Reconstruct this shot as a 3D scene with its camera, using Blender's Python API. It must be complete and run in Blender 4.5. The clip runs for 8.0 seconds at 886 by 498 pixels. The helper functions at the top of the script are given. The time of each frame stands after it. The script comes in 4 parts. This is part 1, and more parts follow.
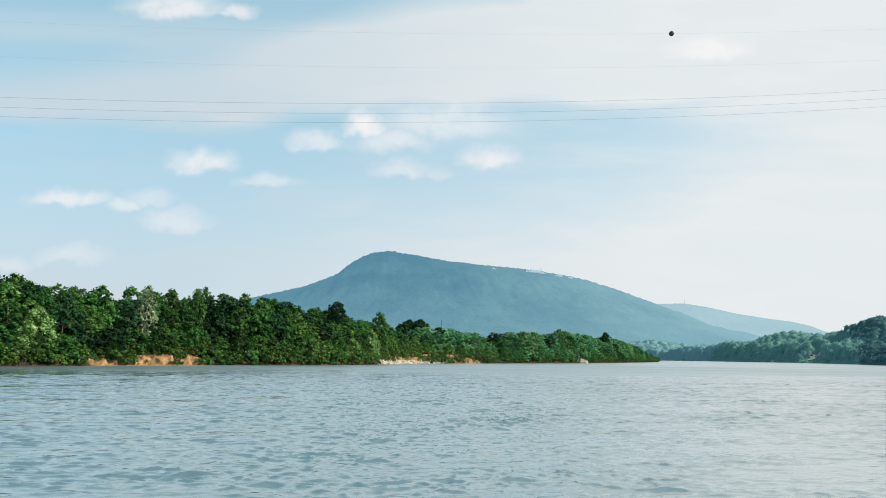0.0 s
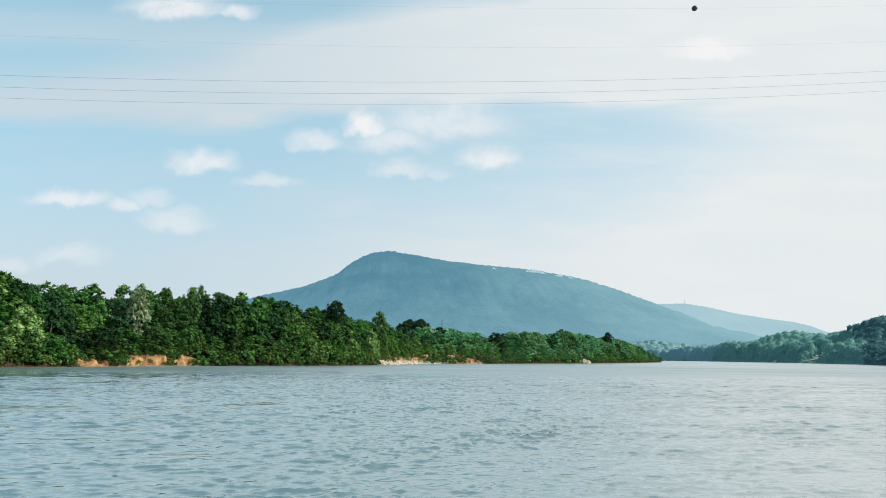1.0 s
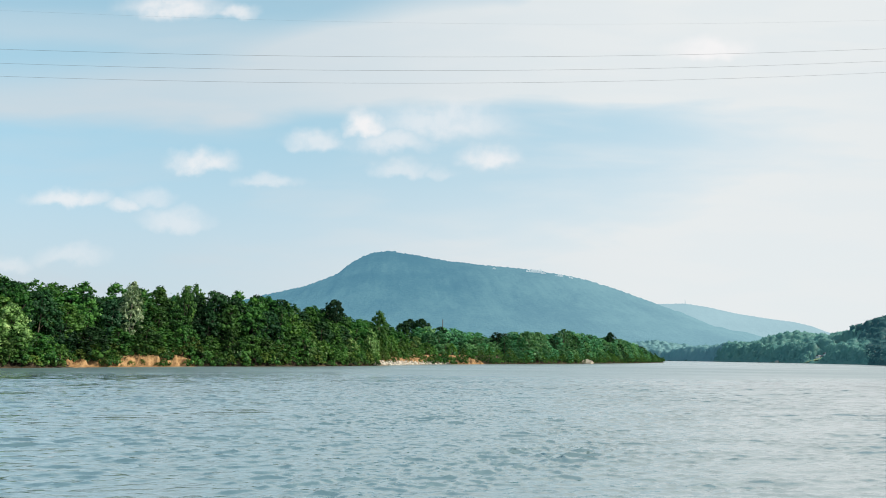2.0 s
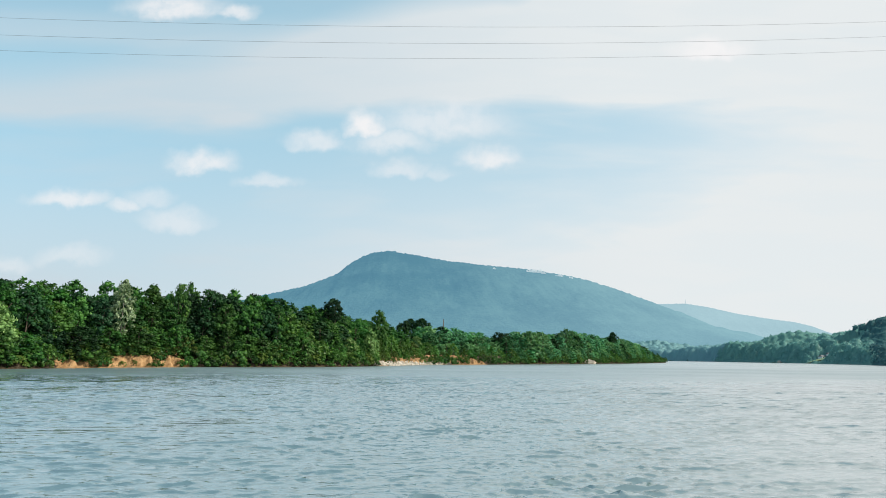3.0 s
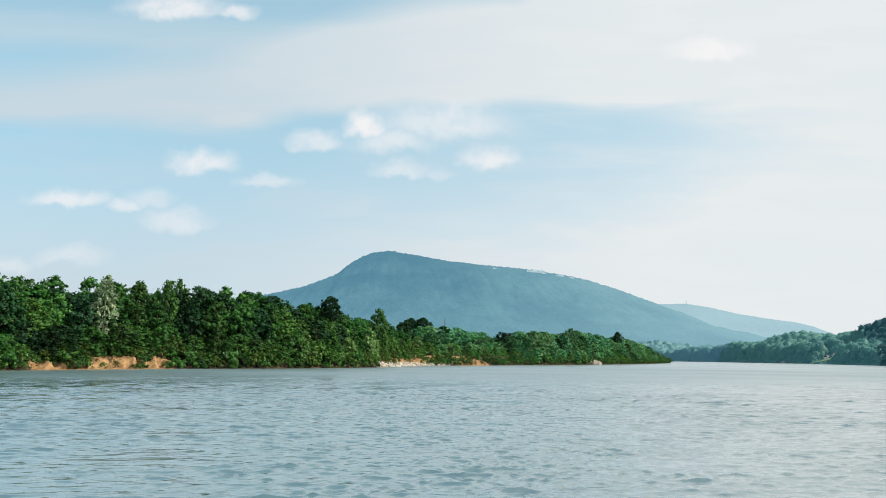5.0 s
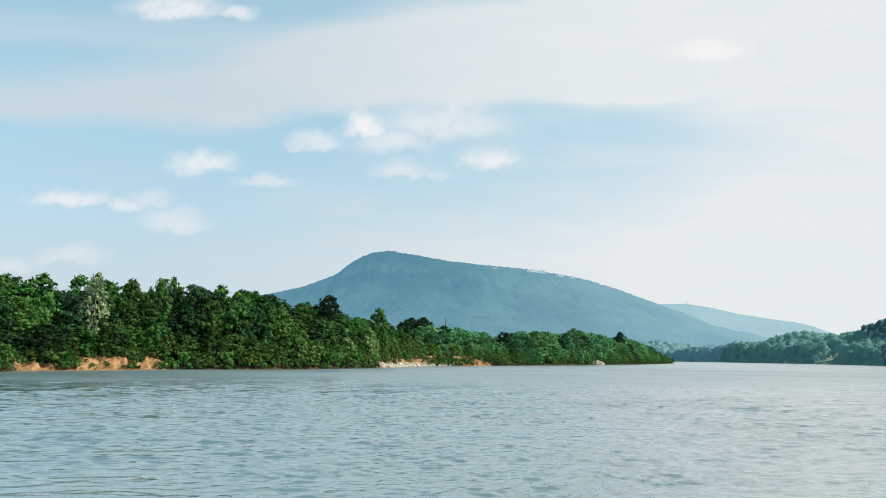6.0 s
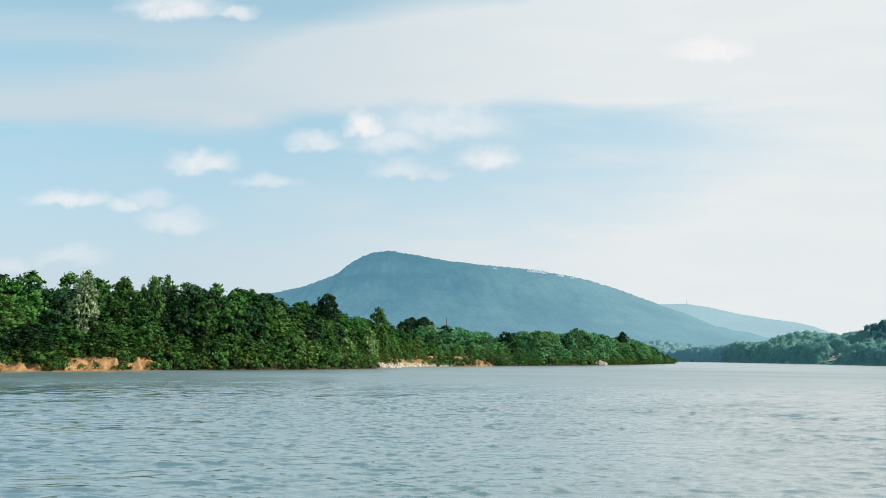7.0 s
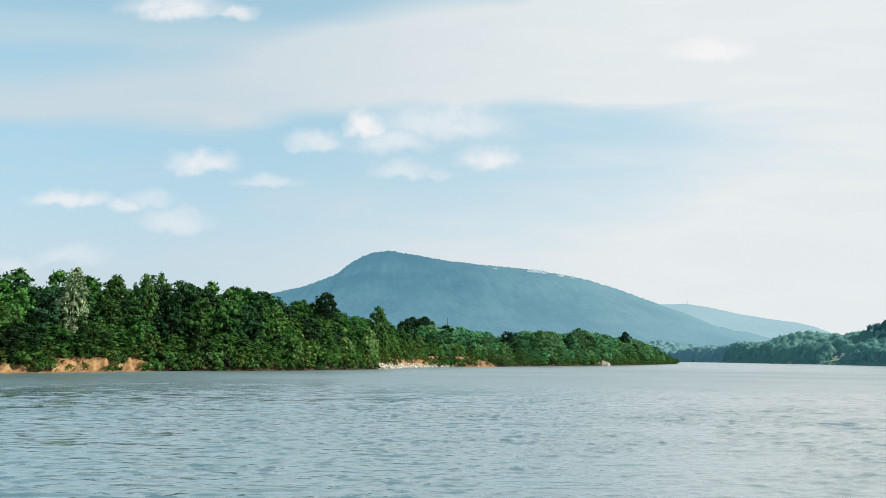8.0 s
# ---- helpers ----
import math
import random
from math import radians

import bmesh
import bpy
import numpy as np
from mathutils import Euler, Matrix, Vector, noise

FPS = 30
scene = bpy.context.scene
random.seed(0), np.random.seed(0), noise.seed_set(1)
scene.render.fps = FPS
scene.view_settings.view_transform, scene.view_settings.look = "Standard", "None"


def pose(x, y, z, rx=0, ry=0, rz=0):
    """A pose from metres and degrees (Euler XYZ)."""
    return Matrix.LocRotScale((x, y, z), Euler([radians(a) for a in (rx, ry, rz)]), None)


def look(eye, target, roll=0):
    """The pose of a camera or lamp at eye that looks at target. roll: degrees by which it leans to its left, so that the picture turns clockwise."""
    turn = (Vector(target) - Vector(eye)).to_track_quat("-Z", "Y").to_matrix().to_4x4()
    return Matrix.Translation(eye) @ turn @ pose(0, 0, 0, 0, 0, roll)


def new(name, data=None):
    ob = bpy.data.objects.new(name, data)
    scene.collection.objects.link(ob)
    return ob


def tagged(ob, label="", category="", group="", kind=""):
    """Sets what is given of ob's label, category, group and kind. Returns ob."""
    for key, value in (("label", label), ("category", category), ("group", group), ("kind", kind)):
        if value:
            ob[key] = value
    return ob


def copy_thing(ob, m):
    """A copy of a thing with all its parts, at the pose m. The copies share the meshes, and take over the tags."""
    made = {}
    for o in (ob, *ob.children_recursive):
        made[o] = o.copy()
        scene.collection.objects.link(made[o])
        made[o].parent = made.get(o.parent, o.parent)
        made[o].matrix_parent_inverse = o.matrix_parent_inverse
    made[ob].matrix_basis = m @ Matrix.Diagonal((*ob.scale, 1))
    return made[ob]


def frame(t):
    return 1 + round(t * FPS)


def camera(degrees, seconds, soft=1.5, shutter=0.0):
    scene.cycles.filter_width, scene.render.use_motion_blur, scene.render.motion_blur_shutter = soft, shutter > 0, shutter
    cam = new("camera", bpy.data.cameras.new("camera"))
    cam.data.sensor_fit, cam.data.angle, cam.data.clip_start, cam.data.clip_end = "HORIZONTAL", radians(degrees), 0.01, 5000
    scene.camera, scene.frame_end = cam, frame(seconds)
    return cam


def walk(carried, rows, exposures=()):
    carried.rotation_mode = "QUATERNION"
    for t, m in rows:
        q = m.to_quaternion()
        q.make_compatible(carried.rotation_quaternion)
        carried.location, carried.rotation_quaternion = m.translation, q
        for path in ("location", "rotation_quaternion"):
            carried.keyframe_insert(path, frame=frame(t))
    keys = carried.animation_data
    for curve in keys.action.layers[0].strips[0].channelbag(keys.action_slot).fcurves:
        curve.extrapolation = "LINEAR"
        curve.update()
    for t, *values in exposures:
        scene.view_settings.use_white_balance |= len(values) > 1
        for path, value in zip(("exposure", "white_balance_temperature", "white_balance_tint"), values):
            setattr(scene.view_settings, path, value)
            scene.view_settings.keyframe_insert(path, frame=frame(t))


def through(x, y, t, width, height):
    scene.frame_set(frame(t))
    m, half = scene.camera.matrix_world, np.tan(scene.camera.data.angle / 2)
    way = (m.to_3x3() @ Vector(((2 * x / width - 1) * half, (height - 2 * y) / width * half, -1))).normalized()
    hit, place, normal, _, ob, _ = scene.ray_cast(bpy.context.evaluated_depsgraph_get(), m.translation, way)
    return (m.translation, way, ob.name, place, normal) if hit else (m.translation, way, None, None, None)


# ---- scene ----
cam = camera(73.0, 8.0, soft=0.9)
# The camera glides forward over the river at about five metres a second and rises slightly.
START, WAY = Vector((0.0, 0.0, 3.4725)), Vector((-3.891, 42.568, 0.577))


def aim_at(t):
    tilt = radians(10.182 + 0.075 * t / 8.0)
    return Vector((0.0, math.cos(tilt), math.sin(tilt)))


def eye_at(t):
    s = t / 8.0
    return START + WAY * (s + 0.036 * s * (1 - s))


ROWS = [(t, look(eye_at(t), eye_at(t) + aim_at(t), 0.636)) for t in (i * 0.5 for i in range(17))]
walk(cam, ROWS)

# ---- light ----
SUN_EL, SUN_AZ = radians(38), radians(97)      # azimuth clockwise from +y
sun = new("sun", bpy.data.lights.new("sun", "SUN"))
sun.data.energy, sun.data.angle, sun.data.color = 5.0, radians(0.6), (1.0, 0.93, 0.80)
sun_dir = Vector((math.sin(SUN_AZ) * math.cos(SUN_EL), math.cos(SUN_AZ) * math.cos(SUN_EL), math.sin(SUN_EL)))
sun.matrix_world = look(sun_dir * 300, (0, 0, 0))


class Nodes:
    """Short-hand for building a node tree."""

    def __init__(self, tree):
        self.tree = tree
        tree.nodes.clear()

    def add(self, kind, **props):
        n = self.tree.nodes.new(kind)
        for k, v in props.items():
            if k == "op":
                n.operation = v
            elif k == "blend":
                n.blend_type = v
            elif k == "data":
                n.data_type = v
            elif k == "interp":
                n.interpolation_type = v
        return n

    def link(self, a, b):
        self.tree.links.new(a, b)

    def set(self, sock, v):
        if isinstance(v, bpy.types.NodeSocket):
            self.link(v, sock)
        else:
            sock.default_value = v

    def math(self, op, a, b=0.0, c=0.0, clamp=False):
        n = self.add("ShaderNodeMath", op=op)
        n.use_clamp = clamp
        for s, v in zip(n.inputs, (a, b, c)):
            self.set(s, v)
        return n.outputs[0]

    def vmath(self, op, a, b=(0, 0, 0)):
        n = self.add("ShaderNodeVectorMath", op=op)
        self.set(n.inputs[0], a)
        self.set(n.inputs[1], b)
        return n.outputs["Value"] if op in ("LENGTH", "DOT_PRODUCT") else n.outputs[0]

    def noise(self, vec, scale, detail=4.0, rough=0.55, distort=0.0):
        n = self.add("ShaderNodeTexNoise")
        self.set(n.inputs["Vector"], vec)
        n.inputs["Scale"].default_value = scale
        n.inputs["Detail"].default_value = detail
        n.inputs["Roughness"].default_value = rough
        n.inputs["Distortion"].default_value = distort
        return n.outputs["Fac"]

    def ramp(self, v, a, b, lo=0.0, hi=1.0, smooth=True):
        n = self.add("ShaderNodeMapRange", interp="SMOOTHSTEP" if smooth else "LINEAR")
        self.set(n.inputs[0], v)
        for i, x in zip((1, 2, 3, 4), (a, b, lo, hi)):
            self.set(n.inputs[i], x)
        return n.outputs[0]

    def mix(self, f, a, b, blend="MIX"):
        n = self.add("ShaderNodeMix", data="RGBA", blend=blend)
        self.set(n.inputs[0], f)
        self.set(n.inputs[6], a)
        self.set(n.inputs[7], b)
        return n.outputs[2]


# Sky: clear Nishita sky seen through a veil of cirrus, low haze and small fair-weather clouds.
PUFFS = (
    (-0.138, 0.400, 0.036, 0.027, 1.00), (-0.224, 0.369, 0.050, 0.020, 0.62), (-0.095, 0.371, 0.062, 0.024, 0.62),
    (-0.006, 0.409, 0.110, 0.036, 0.62), (0.081, 0.342, 0.046, 0.021, 0.80), (-0.079, 0.319, 0.046, 0.017, 0.50),
    (-0.010, 0.312, 0.030, 0.012, 0.30), (-0.419, 0.329, 0.052, 0.021, 0.85), (-0.304, 0.295, 0.050, 0.013, 0.50),
    (-0.642, 0.260, 0.066, 0.016, 0.75), (-0.548, 0.248, 0.028, 0.014, 0.60), (-0.506, 0.262, 0.036, 0.019, 0.40),
    (-0.459, 0.225, 0.056, 0.020, 0.50), (-0.630, 0.162, 0.056, 0.018, 0.40), (-0.495, 0.624, 0.085, 0.028, 0.85),
    (-0.382, 0.614, 0.036, 0.017, 0.75), (0.477, 0.551, 0.064, 0.024, 0.95), (-0.728, 0.148, 0.040, 0.016, 0.40),
)
world = bpy.data.worlds.new("sky")
scene.world = world
world.use_nodes = True
W = Nodes(world.node_tree)
sky = W.add("ShaderNodeTexSky")
sky.sky_type, sky.sun_disc = "NISHITA", False
sky.sun_elevation, sky.sun_rotation = SUN_EL, SUN_AZ
sky.air_density, sky.dust_density, sky.ozone_density = 1.0, 1.2, 1.5
way = W.add("ShaderNodeTexCoord").outputs["Generated"]
xyz = W.add("ShaderNodeSeparateXYZ")
W.link(way, xyz.inputs[0])
X, Y, Z = xyz.outputs
front = W.math("MAXIMUM", W.math("ABSOLUTE", Y), 0.12)
U, V = W.math("DIVIDE", X, front), W.math("DIVIDE", Z, front)
flat = W.add("ShaderNodeCombineXYZ")
W.link(U, flat.inputs[0]), W.link(V, flat.inputs[1])
flat = flat.outputs[0]
wobble = W.add("ShaderNodeTexNoise")
W.link(flat, wobble.inputs["Vector"])
wobble.inputs["Scale"].default_value, wobble.inputs["Detail"].default_value = 24.0, 6.0
shift = W.vmath("SCALE", W.vmath("SUBTRACT", wobble.outputs["Color"], (0.5, 0.5, 0.5)))
shift.node.inputs["Scale"].default_value = 0.046
bent = W.vmath("MULTIPLY", W.vmath("ADD", flat, shift), (1, 1, 0))
puff = None
for u, v, ru, rv, k in PUFFS:
    rel = W.vmath("DIVIDE", W.vmath("SUBTRACT", bent, (u, v - 0.2 * rv, 0)), (ru * 1.05, rv * 1.2, 1))
    rel = W.vmath("ADD", rel, W.vmath("MULTIPLY", W.vmath("MINIMUM", rel, (0, 0, 0)), (0, 0.7, 0)))   # flatter bases
    d = W.vmath("LENGTH", rel)
    m = W.ramp(d, 1.45, 0.30, 0.0, k)
    puff = m if puff is None else W.math("MAXIMUM", puff, m)
streak = W.vmath("MULTIPLY", flat, (1.0, 4.5, 1.0))
n1 = W.noise(streak, 1.7, 4.0, 0.5, 0.5)
n2 = W.noise(streak, 4.5, 4.0, 0.5, 0.3)
wisp = W.math("ADD", W.math("MULTIPLY", n1, 0.7), W.math("MULTIPLY", n2, 0.3))
ripple = W.math("SUBTRACT", wisp, 0.5)
# long cirrus sheet that widens to the right
level = W.math("MULTIPLY_ADD", ripple, 0.10, V)
low = W.math("ADD", W.ramp(U, -0.45, 0.02, 0.398, 0.440), W.ramp(U, 0.30, 0.70, 0.0, 0.03))
high = W.math("ADD", W.ramp(U, -0.80, -0.45, 0.470, 0.510), W.math("ADD", W.ramp(U, -0.50, 0.05, 0.0, 0.13), W.ramp(U, 0.12, 0.55, 0.0, 0.5)))
above = W.ramp(W.math("SUBTRACT", level, low), -0.018, 0.026)
below = W.ramp(W.math("SUBTRACT", high, level), -0.050, 0.035)
sheet = W.math("MULTIPLY", above, below)
# thin second band above it
off = W.math("ABSOLUTE", W.math("SUBTRACT", level, W.math("MULTIPLY_ADD", U, -0.03, 0.552)))
band = W.math("MULTIPLY", W.ramp(off, 0.058, 0.0), W.ramp(U, 0.15, -0.25, 0.0, 0.42))
right = W.ramp(W.math("MULTIPLY_ADD", ripple, 0.9, U), 0.02, 0.66)
gap = W.math("MULTIPLY", W.ramp(W.math("ABSOLUTE", W.math("SUBTRACT", level, 0.388)), 0.055, 0.0), W.ramp(U, 0.62, 0.15, 0.0, 0.75))
right = W.math("MULTIPLY", right, W.math("SUBTRACT", 1.0, gap))
haze = W.ramp(V, 0.40, 0.06)
veil = W.math("ADD", W.math("MULTIPLY", sheet, 0.85), W.math("MULTIPLY", right, 0.66))
veil = W.math("ADD", veil, band)
veil = W.math("ADD", veil, W.math("MULTIPLY_ADD", haze, 0.86, W.ramp(U, -0.5, 0.1, 0.04, 0.20)))
veil = W.math("ADD", veil, W.math("MULTIPLY", W.ramp(wisp, 0.46, 0.66), 0.20), clamp=True)
veil = W.math("MULTIPLY", veil, W.ramp(V, 0.66, 1.5, 1.0, 0.35))
veil = W.math("MULTIPLY", veil, W.ramp(n2, 0.40, 0.60, 0.95, 1.0))
tone = W.mix(W.ramp(U, -0.6, 0.45), (0.590, 0.690, 0.755, 1), (0.800, 0.838, 0.850, 1))
blue = W.mix(1.0, W.mix(1.0, sky.outputs[0], (0.05, 0.05, 0.05, 1), "MULTIPLY"), W.mix(W.ramp(V, 0.48, 1.15), (0.318, 0.522, 0.598, 1), (0.11, 0.24, 0.37, 1)), "ADD")
c = W.mix(veil, blue, tone)
soft = W.noise(flat, 30.0, 5.0, 0.6, 0.2)
c = W.mix(W.math("MULTIPLY", W.math("MULTIPLY", puff, W.ramp(soft, 0.2, 0.62, 0.6, 1.0)), 0.95), c, (0.92, 0.91, 0.915, 1))
bg = W.add("ShaderNodeBackground")
W.link(c, bg.inputs[0])
out = W.add("ShaderNodeOutputWorld")
W.link(bg.outputs[0], out.inputs[0])


# ---- materials ----
def material(name):
    m = bpy.data.materials.new(name)
    m.use_nodes = True
    return m, Nodes(m.node_tree)


def finish(N, shader):
    o = N.add("ShaderNodeOutputMaterial")
    N.link(shader, o.inputs[0])


def principled(N, color, rough=0.8, spec=0.3, normal=None, metal=0.0):
    p = N.add("ShaderNodeBsdfPrincipled")
    N.set(p.inputs["Base Color"], color)
    N.set(p.inputs["Roughness"], rough)
    p.inputs["Specular IOR Level"].default_value = spec
    p.inputs["Metallic"].default_value = metal
    if normal is not None:
        N.link(normal, p.inputs["Normal"])
    return p.outputs[0]


def bump(N, height, strength, dist):
    b = N.add("ShaderNodeBump")
    b.inputs["Strength"].default_value, b.inputs["Distance"].default_value = strength, dist
    N.link(height, b.inputs["Height"])
    return b.outputs[0]


def leaf_material(name, dark, mid, light, glow=0.30, grain=0.35, through=(0.9, 1.0, 0.45, 1), vary=(0.65, 1.4)):
    """Foliage: hue varies from plant to plant and from leaf to leaf; some light passes through."""
    m, N = material(name)
    who = N.add("ShaderNodeObjectInfo").outputs["Random"]
    leaf = N.add("ShaderNodeNewGeometry").outputs["Random Per Island"]
    pos = N.add("ShaderNodeNewGeometry").outputs["Position"]
    patch = N.noise(pos, grain, 3.0)
    f = N.math("ADD", N.math("MULTIPLY", leaf, 0.32), N.math("MULTIPLY", patch, 0.68))
    c = N.mix(N.ramp(f, 0.3, 0.55), dark, mid)
    c = N.mix(N.ramp(f, 0.55, 0.85), c, light)
    hsv = N.add("ShaderNodeHueSaturation")
    N.link(c, hsv.inputs["Color"])
    N.link(N.ramp(who, 0, 1, 0.486, 0.516, False), hsv.inputs["Hue"])
    N.link(N.ramp(N.math("FRACT", N.math("MULTIPLY", who, 7.3)), 0, 1, *vary, False), hsv.inputs["Value"])
    c = hsv.outputs[0]
    d = N.add("ShaderNodeBsdfDiffuse")
    N.link(c, d.inputs[0])
    t = N.add("ShaderNodeBsdfTranslucent")
    N.link(N.mix(1.0, c, through, "MULTIPLY"), t.inputs[0])
    g = N.add("ShaderNodeBsdfGlossy")
    g.inputs["Roughness"].default_value = 0.45
    a = N.add("ShaderNodeMixShader")
    a.inputs[0].default_value = glow
    N.link(d.outputs[0], a.inputs[1]), N.link(t.outputs[0], a.inputs[2])
    b = N.add("ShaderNodeMixShader")
    b.inputs[0].default_value = 0.02
    N.link(a.outputs[0], b.inputs[1]), N.link(g.outputs[0], b.inputs[2])
    finish(N, b.outputs[0])
    return m


M_LEAF = leaf_material("leaf_green", (0.020, 0.066, 0.018, 1), (0.048, 0.146, 0.027, 1), (0.145, 0.305, 0.055, 1))
M_LIGHT = leaf_material("leaf_light", (0.036, 0.100, 0.022, 1), (0.085, 0.200, 0.038, 1), (0.200, 0.350, 0.085, 1))
M_PALE = leaf_material("leaf_pale", (0.055, 0.120, 0.032, 1), (0.190, 0.315, 0.100, 1), (0.420, 0.540, 0.220, 1), vary=(1.0, 1.35))
M_DARK = leaf_material("leaf_dark", (0.009, 0.034, 0.013, 1), (0.017, 0.062, 0.019, 1), (0.032, 0.095, 0.027, 1), 0.2)
M_SILVER = leaf_material("leaf_silver", (0.050, 0.105, 0.045, 1), (0.260, 0.350, 0.190, 1), (0.640, 0.690, 0.510, 1), vary=(1.1, 1.15))
M_SHRUB = leaf_material("leaf_shrub", (0.042, 0.085, 0.018, 1), (0.095, 0.165, 0.032, 1), (0.190, 0.260, 0.060, 1))
# Wooded point: leaf greens lifted and blued, with haze put into the colour.
M_POINT = leaf_material("hazed_leaf_point", (0.046, 0.165, 0.085, 1), (0.095, 0.300, 0.125, 1), (0.180, 0.430, 0.165, 1), vary=(0.55, 1.45))
M_POINTLIGHT = leaf_material("hazed_leaf_point_light", (0.080, 0.210, 0.090, 1), (0.155, 0.350, 0.135, 1), (0.270, 0.480, 0.190, 1), vary=(0.55, 1.45))
# Far leaves: blue distance haze is mixed into the base colours, least in M_NEARHILL.
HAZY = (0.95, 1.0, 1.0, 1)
M_FAR = leaf_material("hazed_leaf_far_shore", (0.195, 0.450, 0.415, 1), (0.250, 0.535, 0.460, 1), (0.310, 0.610, 0.480, 1), 0.5, 0.035, HAZY)
M_NEARHILL = leaf_material("hazed_leaf_hill", (0.070, 0.215, 0.235, 1), (0.096, 0.275, 0.270, 1), (0.135, 0.340, 0.300, 1), 0.5, 0.035, HAZY)
M_FARTHER = leaf_material("hazed_leaf_distant_shore", (0.255, 0.475, 0.520, 1), (0.280, 0.505, 0.540, 1), (0.310, 0.535, 0.550, 1), 0.5, 0.03, HAZY)


def ground_material(name, a, b, scale, rough=0.95, height=0.1):
    m, N = material(name)
    pos = N.add("ShaderNodeNewGeometry").outputs["Position"]
    n = N.noise(pos, scale, 6.0, 0.6)
    fine = N.noise(pos, scale * 9, 4.0, 0.6)
    c = N.mix(N.ramp(N.math("ADD", N.math("MULTIPLY", n, 0.7), N.math("MULTIPLY", fine, 0.3)), 0.35, 0.65), a, b)
    finish(N, principled(N, c, rough, 0.2, bump(N, fine, 0.6, height)))
    return m


M_SOIL = ground_material("forest_floor", (0.045, 0.090, 0.062, 1), (0.085, 0.145, 0.090, 1), 0.2)
M_CLAY = ground_material("bank_clay", (0.21, 0.118, 0.050, 1), (0.47, 0.292, 0.142, 1), 0.7, 0.95, 0.4)
M_MUD = ground_material("bank_mud", (0.045, 0.036, 0.022, 1), (0.105, 0.078, 0.048, 1), 0.6, 0.95, 0.2)
M_LAWN = ground_material("lawn", (0.17, 0.25, 0.12, 1), (0.27, 0.36, 0.18, 1), 0.15)
M_ROCK = ground_material("pale_rock", (0.40, 0.35, 0.28, 1), (0.68, 0.63, 0.54, 1), 0.9, 0.9, 0.1)
M_TANROCK = ground_material("tan_rock", (0.30, 0.25, 0.19, 1), (0.52, 0.46, 0.37, 1), 0.9, 0.9, 0.1)
M_BARK = ground_material("bark", (0.07, 0.055, 0.04, 1), (0.17, 0.14, 0.11, 1), 1.5, 0.95, 0.05)
M_PALEBARK = ground_material("pale_bark", (0.22, 0.20, 0.16, 1), (0.48, 0.45, 0.38, 1), 1.2, 0.9, 0.03)
M_WIRE = ground_material("weathered_cable", (0.10, 0.105, 0.11, 1), (0.16, 0.165, 0.17, 1), 3.0, 0.6, 0.002)
M_BALL = ground_material("faded_marker_paint", (0.045, 0.050, 0.055, 1), (0.075, 0.075, 0.08, 1), 2.5, 0.5, 0.005)
M_ROOF = ground_material("grey_roof", (0.16, 0.16, 0.17, 1), (0.26, 0.26, 0.27, 1), 0.8, 0.8, 0.03)
M_SIDING = ground_material("white_siding", (0.66, 0.66, 0.64, 1), (0.80, 0.80, 0.78, 1), 0.7, 0.7, 0.01)
M_GLASS = ground_material("window_glass", (0.03, 0.04, 0.05, 1), (0.06, 0.07, 0.08, 1), 0.7, 0.1, 0.001)

# River water: murky green body under wind ripples; beyond the built waves the chop is too fine to see and widens the gloss.
M_WATER, N = material("river_water")
pos = N.add("ShaderNodeNewGeometry").outputs["Position"]
along = N.add("ShaderNodeSeparateXYZ")
N.link(pos, along.inputs[0])
wide = N.vmath("MULTIPLY", pos, (0.60, 1.0, 1.0))
r1 = N.noise(wide, 1.1, 3.0, 0.6, 0.3)
r2 = N.noise(wide, 8.0, 3.0, 0.6, 0.3)
r3 = N.noise(wide, 20.0, 2.0, 0.5, 0.2)
gust = N.noise(N.vmath("MULTIPLY", pos, (0.010, 0.022, 1.0)), 1.0, 4.0, 0.6)
hgt = N.math("ADD", N.math("MULTIPLY", r2, 0.010), N.math("MULTIPLY", r3, 0.003))
hgt = N.math("ADD", hgt, N.math("MULTIPLY", r1, N.ramp(along.outputs[1], 70.0, 150.0, 0.0, 0.20)))
hgt = N.math("MULTIPLY", hgt, N.ramp(gust, 0.3, 0.7, 0.75, 1.25))
body = N.mix(N.noise(pos, 0.05, 3.0), (0.112, 0.186, 0.184, 1), (0.130, 0.204, 0.202, 1))
pw = N.add("ShaderNodeBsdfPrincipled")
N.link(body, pw.inputs["Base Color"])
pw.inputs["IOR"].default_value = 2.0
pw.inputs["Coat Weight"].default_value, pw.inputs["Coat IOR"].default_value = 1.0, 2.0
chop = N.math("MULTIPLY", N.math("SUBTRACT", N.ramp(along.outputs[1], 75.0, 175.0, 0.08, 0.44), N.ramp(along.outputs[1], 220.0, 480.0, 0.0, 0.14)), N.ramp(gust, 0.3, 0.7, 0.75, 1.2))
ripples = bump(N, hgt, 1.0, 1.0)
for rough_in, normal_in in (("Roughness", "Normal"), ("Coat Roughness", "Coat Normal")):
    N.link(chop, pw.inputs[rough_in])
    N.link(ripples, pw.inputs[normal_in])
finish(N, pw.outputs[0])


